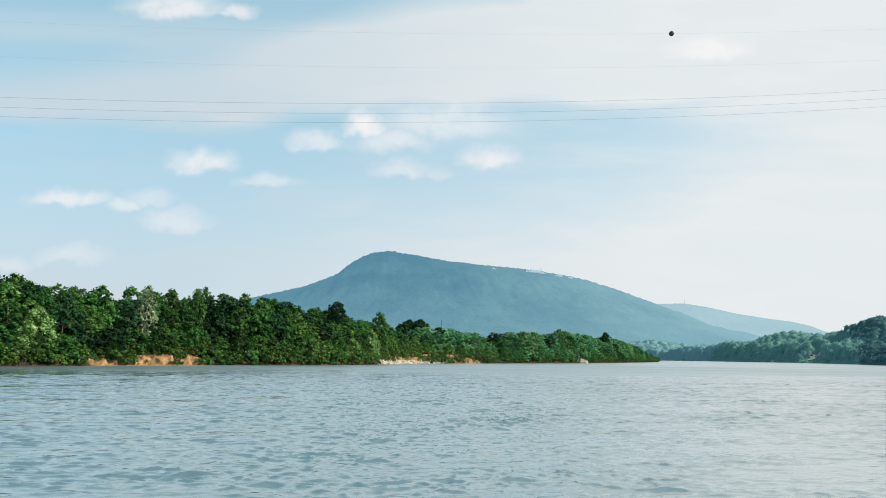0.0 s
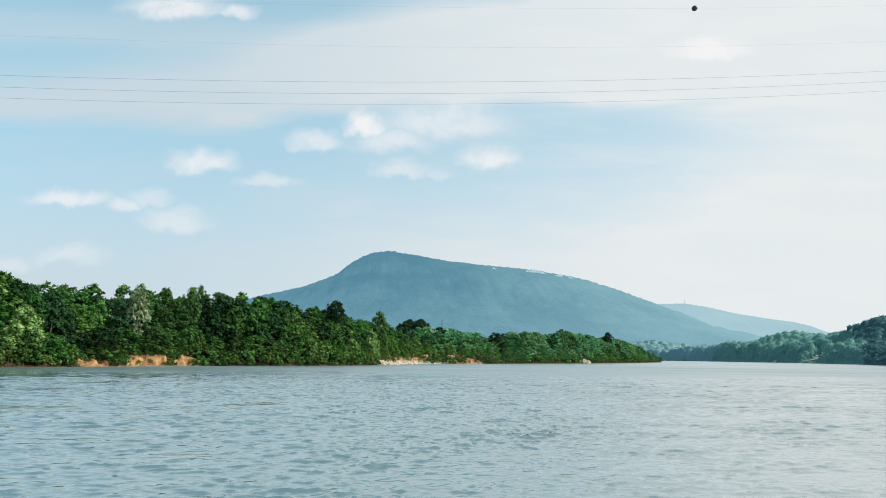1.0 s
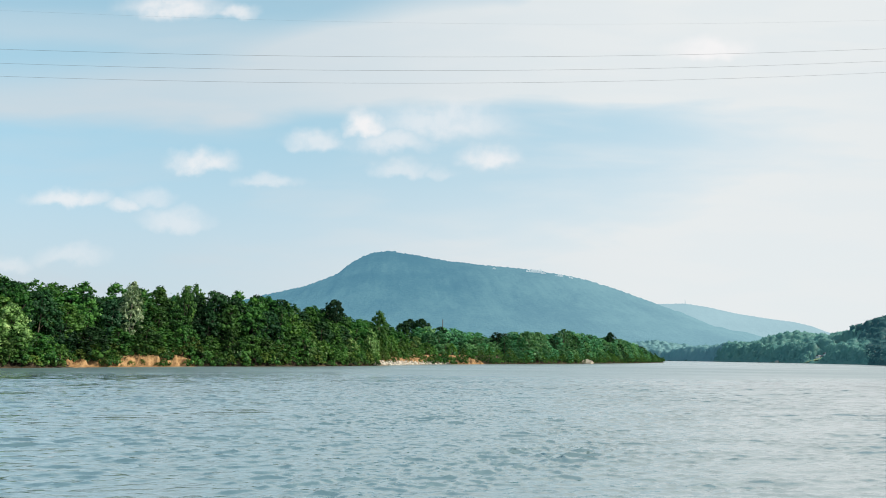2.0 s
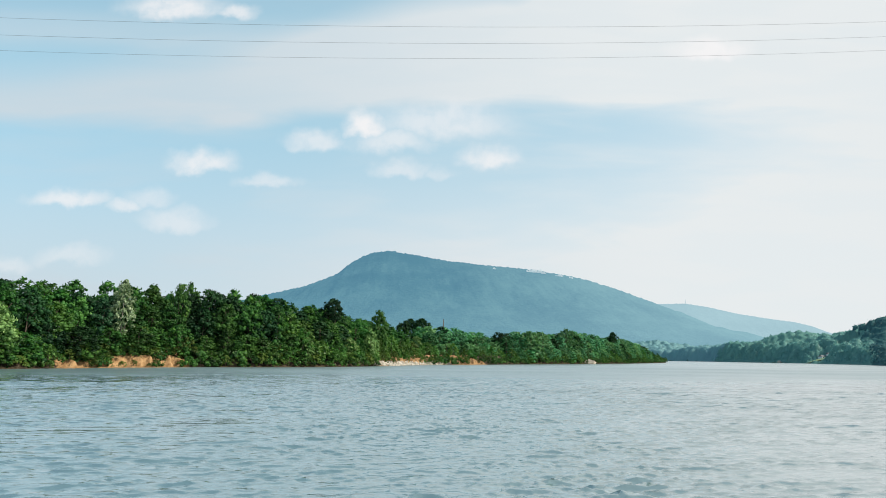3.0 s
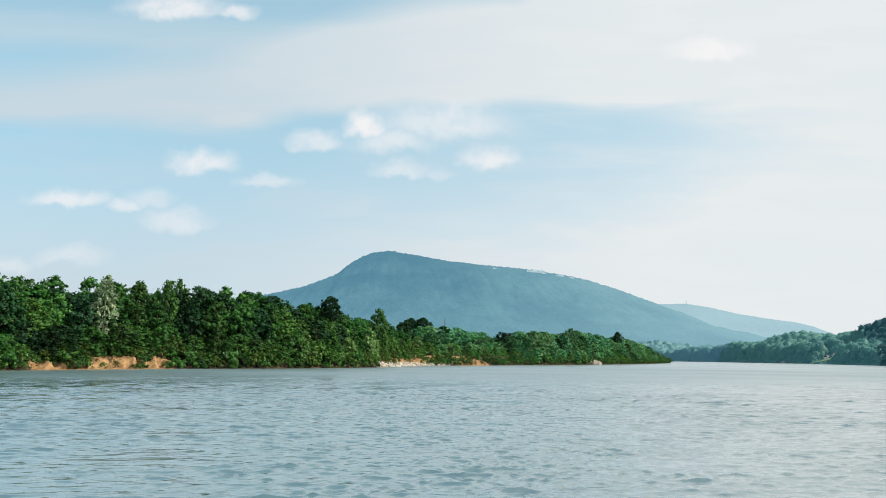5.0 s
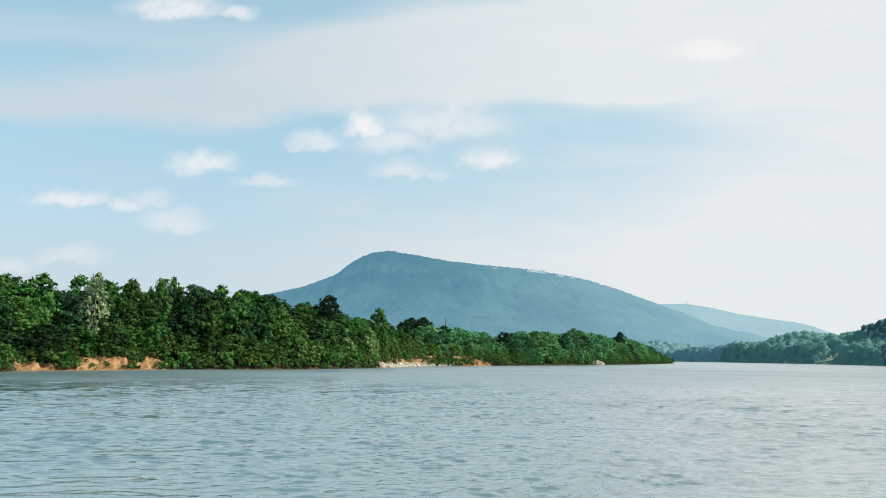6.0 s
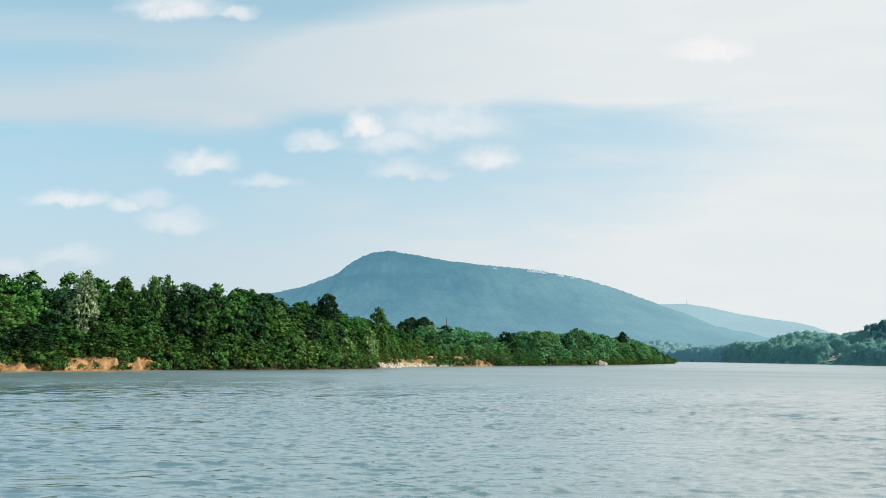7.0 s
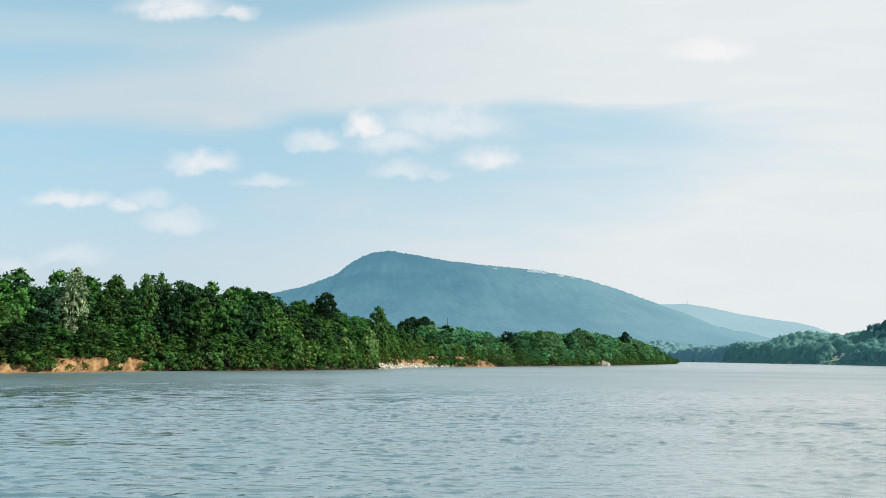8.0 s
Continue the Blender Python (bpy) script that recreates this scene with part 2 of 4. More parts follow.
def mountain_material(name, low, high, haze_glow, haze_glow_sunward, scale):
    """Wooded slopes miles away as a plain backdrop; the lit haze is painted as emission."""
    m, N = material(name)
    pos = N.add("ShaderNodeNewGeometry").outputs["Position"]
    n = N.noise(N.vmath("MULTIPLY", pos, (1.0, 0.35, 1.6)), scale, 5.0, 0.62)
    fine = N.noise(pos, scale * 8, 4.0, 0.7)
    f = N.math("ADD", N.math("MULTIPLY", n, 0.42), N.math("MULTIPLY", fine, 0.58))
    shelf = N.noise(N.vmath("MULTIPLY", pos, (1.0, 0.3, 3.2)), 0.0022, 3.0, 0.5)
    f = N.math("ADD", N.math("MULTIPLY", f, 0.62), N.math("MULTIPLY", shelf, 0.38))
    c = N.mix(N.ramp(f, 0.39, 0.61), low, high)
    p = N.add("ShaderNodeBsdfPrincipled")
    N.link(c, p.inputs["Base Color"])
    p.inputs["Roughness"].default_value, p.inputs["Specular IOR Level"].default_value = 1.0, 0.0
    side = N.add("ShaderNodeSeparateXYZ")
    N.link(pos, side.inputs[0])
    # haze glow turns paler to the right and toward the foot
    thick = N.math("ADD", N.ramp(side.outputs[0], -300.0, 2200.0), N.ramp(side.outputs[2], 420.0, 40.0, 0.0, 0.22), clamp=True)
    N.link(N.mix(thick, haze_glow, haze_glow_sunward), p.inputs["Emission Color"])
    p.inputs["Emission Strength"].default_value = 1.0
    N.link(bump(N, fine, 0.7, 14.0), p.inputs["Normal"])
    finish(N, p.outputs[0])
    return m


# Blue haze glows from these surfaces themselves, the cliff rock included.
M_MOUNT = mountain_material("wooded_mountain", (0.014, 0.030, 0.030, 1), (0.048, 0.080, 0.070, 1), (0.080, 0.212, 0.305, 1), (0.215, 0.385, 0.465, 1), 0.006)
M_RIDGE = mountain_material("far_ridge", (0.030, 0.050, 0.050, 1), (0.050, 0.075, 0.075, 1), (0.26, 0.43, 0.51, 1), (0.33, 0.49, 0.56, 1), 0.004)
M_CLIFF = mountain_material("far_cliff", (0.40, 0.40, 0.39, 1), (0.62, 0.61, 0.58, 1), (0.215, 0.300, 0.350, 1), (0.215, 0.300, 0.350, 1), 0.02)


# ---- mesh helpers ----
def mesh_from(name, verts, quads=None, tris=None, mat=None, smooth=False):
    """A mesh from numpy arrays of corners and faces."""
    me = bpy.data.meshes.new(name)
    quads = np.zeros((0, 4), int) if quads is None else np.asarray(quads)
    tris = np.zeros((0, 3), int) if tris is None else np.asarray(tris)
    loops = np.concatenate([quads.ravel(), tris.ravel()]).astype(np.int32)
    starts = np.concatenate([np.arange(len(quads)) * 4, len(quads) * 4 + np.arange(len(tris)) * 3]).astype(np.int32)
    me.vertices.add(len(verts))
    me.vertices.foreach_set("co", np.asarray(verts, np.float32).ravel())
    me.loops.add(len(loops))
    me.loops.foreach_set("vertex_index", loops)
    me.polygons.add(len(starts))
    me.polygons.foreach_set("loop_start", starts)
    me.update(calc_edges=True)
    me.validate()
    if smooth:
        me.polygons.foreach_set("use_smooth", np.ones(len(me.polygons), bool))
    if mat:
        me.materials.append(mat)
    return me


def grid_quads(rows, cols):
    i = np.arange((rows - 1) * cols).reshape(rows - 1, cols)[:, :-1].ravel()
    return np.stack([i, i + 1, i + 1 + cols, i + cols], 1)


def part(name, mesh, parent, label=""):
    ob = new(name, mesh)
    ob.parent = parent
    return tagged(ob, label)


def bm_mesh(name, bm, mat, smooth=False):
    me = bpy.data.meshes.new(name)
    bm.to_mesh(me)
    bm.free()
    me.materials.append(mat)
    if smooth:
        me.polygons.foreach_set("use_smooth", np.ones(len(me.polygons), bool))
    return me


def tubes(name, paths, mat, sides=7):
    """One mesh of tapered tubes; each path is a list of (point, radius)."""
    verts, quads, tris = [], [], []
    for path in paths:
        base = len(verts)
        for k, (p, r) in enumerate(path):
            a, b = path[max(k - 1, 0)][0], path[min(k + 1, len(path) - 1)][0]
            d = (Vector(b) - Vector(a)).normalized()
            side = d.cross(Vector((0.31, 0.95, 0.05))).normalized()
            up = side.cross(d)
            for j in range(sides):
                w = 2 * math.pi * j / sides
                verts.append(tuple(Vector(p) + (side * math.cos(w) + up * math.sin(w)) * r))
        for k in range(len(path) - 1):
            for j in range(sides):
                i, n = base + k * sides + j, base + k * sides + (j + 1) % sides
                quads.append((i, n, n + sides, i + sides))
        for k, flip in ((0, True), (len(path) - 1, False)):
            ring = [base + k * sides + j for j in range(sides)]
            for j in range(1, sides - 1):
                tris.append((ring[0], ring[j + 1], ring[j]) if flip else (ring[0], ring[j], ring[j + 1]))
    return mesh_from(name, np.array(verts), np.array(quads), np.array(tris), mat, True)


def smooth_line(points, step):
    """A smooth line through control points, resampled at even steps."""
    p = np.array(points, float)
    p = np.vstack([2 * p[0] - p[1], p, 2 * p[-1] - p[-2]])
    res = []
    for i in range(1, len(p) - 2):
        for t in np.linspace(0, 1, 40, endpoint=False):
            a, b, c, d = p[i - 1], p[i], p[i + 1], p[i + 2]
            res.append(0.5 * (2 * b + (c - a) * t + (2 * a - 5 * b + 4 * c - d) * t * t + (3 * b - a - 3 * c + d) * t ** 3))
    res = np.array(res + [p[-2]])
    s = np.concatenate([[0], np.cumsum(np.linalg.norm(np.diff(res, axis=0), axis=1))])
    q = np.arange(0, s[-1], step)
    return np.stack([np.interp(q, s, res[:, k]) for k in range(2)], 1)


def smoothstep(x, a, b):
    t = np.clip((x - a) / (b - a), 0, 1)
    return t * t * (3 - 2 * t)


WAVES = np.random.RandomState(11)
LUMPS = [(WAVES.uniform(0, 6.28), WAVES.uniform(0, 6.28)) for _ in range(12)]


def lumpy(x, y, size):
    """Cheap smooth unevenness, about -1 to 1, with lumps of that size."""
    v = 0
    for k, (a, ph) in enumerate(LUMPS):
        f = (0.7 + 0.16 * k) * 2 * math.pi / size / 1.6
        v = v + np.sin((x * math.cos(a) + y * math.sin(a)) * f + ph + 0.8 * np.sin((x * math.sin(a) - y * math.cos(a)) * f * 0.6 + ph * 2))
    return v / 4.5


# ---- river banks and ground ----
LEFT = smooth_line([(-165, 90), (-128, 122), (-101, 147), (-94.5, 156), (-90.5, 166), (-74, 188), (-60, 198), (-44, 211), (-31, 231), (-23, 252), (-5, 298), (20, 325), (56, 374), (99, 430),
                    (152, 512), (224, 640), (236, 668), (222, 735), (120, 880), (-80, 1000), (-400, 1080), (-900, 1100)], 1.0)
RIGHT = smooth_line([(300, 120), (345, 400), (398, 555), (470, 700), (504, 850), (542, 930), (550, 1000), (540, 1120), (548, 1300), (470, 1480),
                     (200, 1640), (-300, 1760), (-900, 1850)], 4.0)


def signed(line, x, y):
    """Distance to a bank line; positive on its left-hand side."""
    best, sgn = np.full(x.shape, 1e9), np.zeros(x.shape)
    pts = line[::4]
    for a, b in zip(pts[:-1], pts[1:]):
        d = b - a
        t = np.clip(((x - a[0]) * d[0] + (y - a[1]) * d[1]) / (d @ d), 0, 1)
        px, py = x - a[0] - t * d[0], y - a[1] - t * d[1]
        q = np.hypot(px, py)
        near = q < best
        best = np.where(near, q, best)
        sgn = np.where(near, np.sign(d[0] * py - d[1] * px), sgn)
    return best * sgn


HILLS = ((650, 840, 54, 88), (745, 745, 60, 130), (640, 975, 34, 65), (650, 1115, 42, 72), (632, 1230, 27, 100), (670, 1360, 25, 120), (545, 1600, 36, 105), (930, 930, 56, 230))


def right_height(x, y, d):
    h = 3 + 0 * x
    for cx, cy, top, r in HILLS:
        h = np.maximum(h, top * np.exp(-((x - cx) ** 2 + (y - cy) ** 2) / (2 * r * r))) + 0.0
    h = h + 2.0 * lumpy(x, y, 90)
    h = np.minimum(h, 1.5 + 0.30 * np.maximum(d, 0) + 0.014 * np.maximum(np.hypot(x - 535, y - 852) - 28, 0) ** 2)      # cleared slope with houses
    return np.where(d > 0, np.minimum(1.2 + 0.8 * d, np.maximum(h, 2.5)), np.maximum(-3, 0.25 * d))


def left_height(x, y, d):
    h = 4.6 + 1.2 * smoothstep(d, 10, 70) + 0.5 * lumpy(x, y, 40)
    return np.where(d > 0, -0.9 + smoothstep(d, 9.0, 17.0) * (h + 0.15), np.maximum(-3, -0.9 + 0.3 * d))


def land_height(x, y):
    a, b = signed(LEFT, x, y), signed(RIGHT, x, y) * -1
    return np.maximum(left_height(x, y, a), right_height(x, y, b))


def spread(lo, hi, fine_lo, fine_hi, step, grow=1.25):
    mid = list(np.arange(fine_lo, fine_hi + step, step))
    s, v = step, mid[-1]
    while v < hi:
        s *= grow
        v += s
        mid.append(min(v, hi))
    s, v = step, mid[0]
    while v > lo:
        s *= grow
        v -= s
        mid.insert(0, max(v, lo))
    return np.array(mid)


gx, gy = spread(-5000, 5000, -240, 860, 9.0), spread(-5000, 4950, 70, 1780, 11.0)
GX, GY = np.meshgrid(gx, gy)
GZ = land_height(GX, GY)
ground = new("ground", mesh_from("ground", np.stack([GX, GY, GZ], 2).reshape(-1, 3), grid_quads(len(gy), len(gx)), mat=M_SOIL, smooth=True))
tagged(ground, "dark forest floor rising from the river bed", "ground", kind="structure")


def bank_top(x):
    """Height of the eroded bluff along the bank, by the bank's x."""
    return 1.15 + 1.0 * np.exp(-((x + 91.0) / 1.5) ** 2) + 2.8 * np.exp(-((x + 82.4) / 3.6) ** 2) + 2.0 * np.exp(-((x + 75.4) / 2.0) ** 2) + 1.5 * np.exp(-((x + 14) / 7) ** 2) + 1.5 * np.exp(-((x - 16) / 4) ** 2) + 0.65 * lumpy(x, x * 0.7, 6)


def bank_strip(name, first, last, mat, label):
    """Eroded clay bank: a narrow muddy foot, a gullied bluff and the edge of the turf."""
    line = LEFT[(LEFT[:, 1] < 690) & (np.arange(len(LEFT)) < 900)]
    line = smooth_line(line[::6], 0.45)
    line = line[(line[:, 0] >= first) & (line[:, 0] < last)]
    d = np.gradient(line, axis=0)
    d /= np.linalg.norm(d, axis=1)[:, None]
    inland = np.stack([-d[:, 1], d[:, 0]], 1)
    v = np.array([-2.5, -1.2, -0.5, 0, 0.4, 0.8, 1.2, 1.5, 1.8, 2.1, 2.4, 2.8, 3.2, 3.7, 4.3, 5.2, 6.5, 8.5, 11, 15, 19])
    XX = line[:, 0, None] + inland[:, 0, None] * v
    YY = line[:, 1, None] + inland[:, 1, None] * v
    top = bank_top(line[:, 0])[:, None]
    gully = 1.3 * lumpy(line[:, 0] * 1.3, line[:, 1], 3.4)[:, None] + 0.4 * lumpy(XX, YY, 1.3)
    w = v + gully * smoothstep(v, 0.4, 1.5)
    ZZ = np.where(v < 0.6, 0.12 * v + 0.05, 0.12 + (top - 0.12) * smoothstep(w, 0.7, 3.4)) + 0.3 * smoothstep(v, 3, 6)
    ZZ = ZZ + (4.7 - top - 0.6) * smoothstep(v, 5, 11) + 0.20 * lumpy(XX, YY, 1.7) * smoothstep(v, 0, 1) + 0.10 * lumpy(XX, YY, 0.8) * smoothstep(v, -0.3, 1)
    ZZ = ZZ + np.random.RandomState(3).normal(0, 0.07, ZZ.shape) * smoothstep(v, 0.3, 1)
    ob = new(name, mesh_from(name, np.stack([XX, YY, ZZ], 2).reshape(-1, 3), grid_quads(len(line), len(v)), mat=mat, smooth=True))
    return tagged(ob, label, "river bank", kind="structure")


for first, last, mat, label in ((-150, -92.2, M_MUD, "dark muddy river bank under shrubs"), (-92.6, -72.4, M_CLAY, "eroded orange clay bluff on the river bank"),
                                (-72.8, -25.6, M_MUD, "dark muddy river bank under trees"), (-26, 22, M_CLAY, "low eroded clay bank behind a stony beach"),
                                (21.6, 240, M_MUD, "dark muddy river bank along the wooded point")):
    bank_strip("riverbank", first, last, mat, label)

# ---- water: one sheet to the horizon, with real waves where the camera passes ----
ys = list(np.arange(14.3, 90.0, 0.08))
while ys[-1] < 300:
    ys.append(ys[-1] + 0.08 + 0.38 * min(1.0, (ys[-1] - 90) / 55) + 0.6 * max(0.0, ys[-1] - 160) / 140)
while ys[-1] < 900:
    ys.append(ys[-1] * 1.02)
ys = np.array([-4500, -1500, -400, -100, -30, -8, 0, 6, 11] + ys + [1200, 1700, 2600, 4900])
mid = np.linspace(-1, 1, 310)
mid = 0.42 * mid + 0.58 * mid ** 3
half = 0.84 * np.clip(ys, 6, 900) + 6
side = np.array([1.05, 1.15, 1.3, 1.6, 2.2])
cols = np.concatenate([-side[::-1], mid, side])
WX = half[:, None] * cols[None, :]
WX[:, 0], WX[:, -1] = -4900, 4900
WX[:, 1], WX[:, -2] = np.minimum(WX[:, 1], -900), np.maximum(WX[:, -2], 900)
WY = np.repeat(ys[:, None], len(cols), 1)
WX, WY = WX.astype(np.float32), WY.astype(np.float32)
rs = np.random.RandomState(5)
cell = np.gradient(ys)[:, None].astype(np.float32)
gusts = np.clip(0.80 + 0.30 * lumpy(WX, WY * 1.6, 9.0) + 0.22 * lumpy(WX + 40, WY * 1.8 - 11, 30.0), 0.3, 1.5)
gusts = gusts * smoothstep(-np.abs(WX), -half[:, None] * 1.02, -half[:, None] * 0.93) * smoothstep(-WY, -330, -240) * smoothstep(WY, 14.3, 15)
WZ, DX, DY = np.zeros_like(WX), np.zeros_like(WX), np.zeros_like(WX)
for k in range(54):
    lam = 0.24 * (4.2 / 0.24) ** ((k + rs.uniform(0, 0.9)) / 54)
    ang = rs.normal(-0.05, 0.52)
    c, w = 2 * math.pi / lam, rs.uniform(0, 6.28)
    slope = 0.180 * math.exp(-(math.log(lam / 0.36) / 0.50) ** 2) + 0.086 * math.exp(-(math.log(lam / 1.0) / 0.55) ** 2)
    slope = slope + 0.040 * math.exp(-(math.log(lam / 2.8) / 0.4) ** 2) * smoothstep(WY, 60, 110)
    amp = slope / c * gusts * smoothstep(lam / np.maximum(cell, 0.01), 2.6, 4.6)
    amp = amp * np.clip(0.40 + 0.80 * lumpy(WX * 1.1 + 61 * k, WY - 37 * k, 3.4 * lam), 0, 1.5)       # short crests
    arg = c * (math.sin(ang) * WX + math.cos(ang) * WY) + w + 0.9 * lumpy(WX * 0.7 + 31 * k, WY - 17 * k, 6.0 * lam)
    arg = arg + 0.5 * np.cos(arg)                      # steeper on the side of the coming wind
    WZ += amp * np.cos(arg)
    push = -0.9 * amp * np.sin(arg)                  # trochoidal: narrow crests, broad flat troughs
    DX += math.sin(ang) * push
    DY += math.cos(ang) * push
WX, WY = WX + DX, WY + DY
water = new("water", mesh_from("water", np.stack([WX, WY, WZ], 2).reshape(-1, 3), grid_quads(len(ys), len(cols)), mat=M_WATER, smooth=True))
tagged(water, "grey-green river water with small wind ripples", "river", kind="structure")


# ---- far mountains ----
def mountain(name, crest, y0, depth, mat, label, fine=240, rough=1.0):
    cx, cz = np.array(crest, float).T
    xs = np.linspace(cx[0], cx[-1], fine)
    z = np.interp(xs, cx, cz)
    ker = np.hanning(7)
    z = np.convolve(np.pad(z, 3, mode="edge"), ker / ker.sum(), "valid")
    t = np.concatenate([np.linspace(-0.25, -0.01, 5), np.linspace(0, 1, 40) ** 1.2])
    XX = np.repeat(xs[:, None], len(t), 1)
    YY = y0 - depth * t[None, :] + 0 * XX
    down = np.where(t < 0, 1 - 2.2 * t * t * 4, (1 - np.clip(t, 0, 1)) ** 1.25)[None, :]
    folds = lumpy(XX, YY * 0.35, 420) * 22 + lumpy(XX, YY * 0.6, 150) * 10 + lumpy(XX, YY, 60) * 5
    ZZ = z[:, None] * down + rough * folds * (np.clip(np.abs(t) * 4, 0, 1) * np.clip(1.02 - t, 0, 1))[None, :]
    ZZ = ZZ + rough * (lumpy(XX, YY, 33) * 3.2 + lumpy(XX, YY, 14) * 2.6) * np.exp(-(t / 0.02) ** 2)[None, :]
    ob = new(name, mesh_from(name, np.stack([XX, YY, np.maximum(ZZ, -2)], 2).reshape(-1, 3), grid_quads(fine, len(t)), mat=mat, smooth=True))
    return tagged(ob, label, "mountain", kind="structure")


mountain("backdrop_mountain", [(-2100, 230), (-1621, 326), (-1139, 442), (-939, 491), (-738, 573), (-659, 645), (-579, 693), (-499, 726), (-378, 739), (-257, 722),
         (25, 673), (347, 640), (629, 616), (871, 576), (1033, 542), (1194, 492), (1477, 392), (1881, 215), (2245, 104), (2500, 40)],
         4200, 1900, M_MOUNT, "long wooded mountain with a rounded summit, blue-green with painted haze", 760)
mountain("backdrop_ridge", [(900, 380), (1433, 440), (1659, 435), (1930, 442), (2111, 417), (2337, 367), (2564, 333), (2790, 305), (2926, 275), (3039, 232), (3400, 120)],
         4785, 900, M_RIDGE, "far mountain ridge, pale blue with painted haze", 260, 0.45)




def cliff(x, y, z, w, h, seed):
    """A pale outcrop just under the crest: a short broken wall of rock."""
    rs = np.random.RandomState(seed)
    bm = bmesh.new()
    for k in range(int(w / 9)):
        a = -w / 2 + k * 9 + rs.uniform(-2, 2)
        hh = h * rs.uniform(0.35, 1.0)
        box = [bm.verts.new((a + dx * rs.uniform(3, 6), dy * 7, dz * hh - h / 2 + rs.uniform(-2, 2))) for dz in (0, 1) for dx, dy in ((-1, -1), (1, -1), (1, 1), (-1, 1))]
        for f in ((4, 5, 6, 7), (0, 1, 5, 4), (1, 2, 6, 5), (2, 3, 7, 6), (3, 0, 4, 7)):
            bm.faces.new([box[q] for q in f])
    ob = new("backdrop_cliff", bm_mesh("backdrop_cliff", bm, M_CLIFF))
    ob.matrix_basis = pose(x, y, z)
    return tagged(ob, "pale rock cliff under the mountain's crest", "cliff", kind="structure")


cliff(640, 4140, 597, 110, 22, 1)
cliff(815, 4138, 570, 60, 20, 2)
cliff(895, 4138, 552, 34, 22, 3)
cliff(365, 4120, 602, 40, 26, 4)
cliff(705, 4138, 586, 40, 16, 5)


# ---- plants ----
OCT_V = np.array([(1, 0, 0), (0, 1, 0), (-1, 0, 0), (0, -1, 0), (0, 0, 1), (0, 0, -1)], float)
OCT_T = np.array([(0, 1, 4), (1, 2, 4), (2, 3, 4), (3, 0, 4), (1, 0, 5), (2, 1, 5), (3, 2, 5), (0, 3, 5)])


def unit(rs, n):
    v = rs.normal(size=(n, 3))
    return v / np.linalg.norm(v, axis=1)[:, None]


def crown_mesh(rs, lobes, subs, leaves, size, height, radius, base, shape, mat):
    """A crown of rounded lobes; each lobe bears clumps of leaf sprays that face outward. Returns the mesh and the lobes' centres."""
    t = (np.arange(lobes) + rs.uniform(0.1, 0.9, lobes)) / lobes
    t = t ** 0.85
    if shape == "round":
        e = np.sqrt(np.clip(1 - np.abs(1.62 * t - 0.62) ** 2.5, 0.04, 1))
    elif shape == "tall":
        e = np.sqrt(np.clip(1 - t ** 2.6, 0.05, 1)) * np.clip(0.72 + 1.2 * t, 0, 1)
    elif shape == "pine":
        e = np.sqrt(np.clip(1 - (1.75 * t - 0.75) ** 2, 0.06, 1))
    else:
        e = np.sqrt(np.clip(1 - t * t, 0.05, 1))
    w = np.arange(lobes) * 2.39996 + rs.uniform(-0.5, 0.5, lobes)
    lr = radius * (0.17 + 0.27 * rs.uniform(0, 1, lobes) ** 1.3) * (0.7 + 0.3 * e)
    rr = np.maximum(radius * e * (1 + 0.16 * np.sin(3 * w + rs.uniform(0, 6))) - 0.75 * lr, 0) * rs.uniform(0.72, 1.05, lobes)
    c = np.stack([np.cos(w) * rr, np.sin(w) * rr, base + 0.5 * lr + (height - base - 1.45 * lr) * t], 1)
    out = np.stack([np.cos(w) * rr / radius, np.sin(w) * rr / radius, 0.35 + 0.7 * t], 1)
    n = lobes * subs
    own = np.repeat(np.arange(lobes), subs)
    ds = unit(rs, n)
    ds = np.where((np.sum(ds * out[own], 1) < -0.15)[:, None], -ds, ds)
    sr = lr[own] * rs.uniform(0.34, 0.75, n)
    sc = c[own] + ds * (lr[own] * rs.uniform(0.40, 1.12, n))[:, None] * np.array([1, 1, 0.9])
    m = n * leaves
    sub = np.repeat(np.arange(n), leaves)
    dl = unit(rs, m)
    dl = np.where((np.sum(dl * ds[sub], 1) < -0.25)[:, None], -dl, dl)
    p = sc[sub] + dl * (sr[sub] * rs.uniform(0.35, 1.25, m))[:, None] * np.array([1, 1, 0.85])
    nrm = 0.5 * dl + 0.4 * ds[sub] + rs.normal(scale=0.55, size=dl.shape) + np.array([0, 0, 0.3])
    nrm /= np.linalg.norm(nrm, axis=1)[:, None]
    a = np.cross(nrm, unit(rs, m))
    a /= np.linalg.norm(a, axis=1)[:, None] + 1e-9
    b = np.cross(nrm, a)
    s = size * rs.uniform(0.55, 1.3, m)[:, None]
    v = np.stack([p - a * s, p + b * s * 0.68 + nrm * s * 0.15, p + a * s, p - b * s * 0.68 + nrm * s * 0.15], 1).reshape(-1, 3)
    q = np.arange(len(v)).reshape(-1, 4)
    kc, kr = np.vstack([sc[::2], c]), np.concatenate([sr[::2] * 0.76, lr * 0.48])
    jig = 1 + rs.uniform(-0.45, 0.35, (len(kc), 6, 1))
    cv = (kc[:, None] + OCT_V[None] * jig * kr[:, None, None]).reshape(-1, 3)
    ct = (OCT_T[None] + (np.arange(len(kc)) * 6)[:, None, None]).reshape(-1, 3) + len(v)
    return mesh_from("crown", np.vstack([v, cv]), q, ct, mat), c


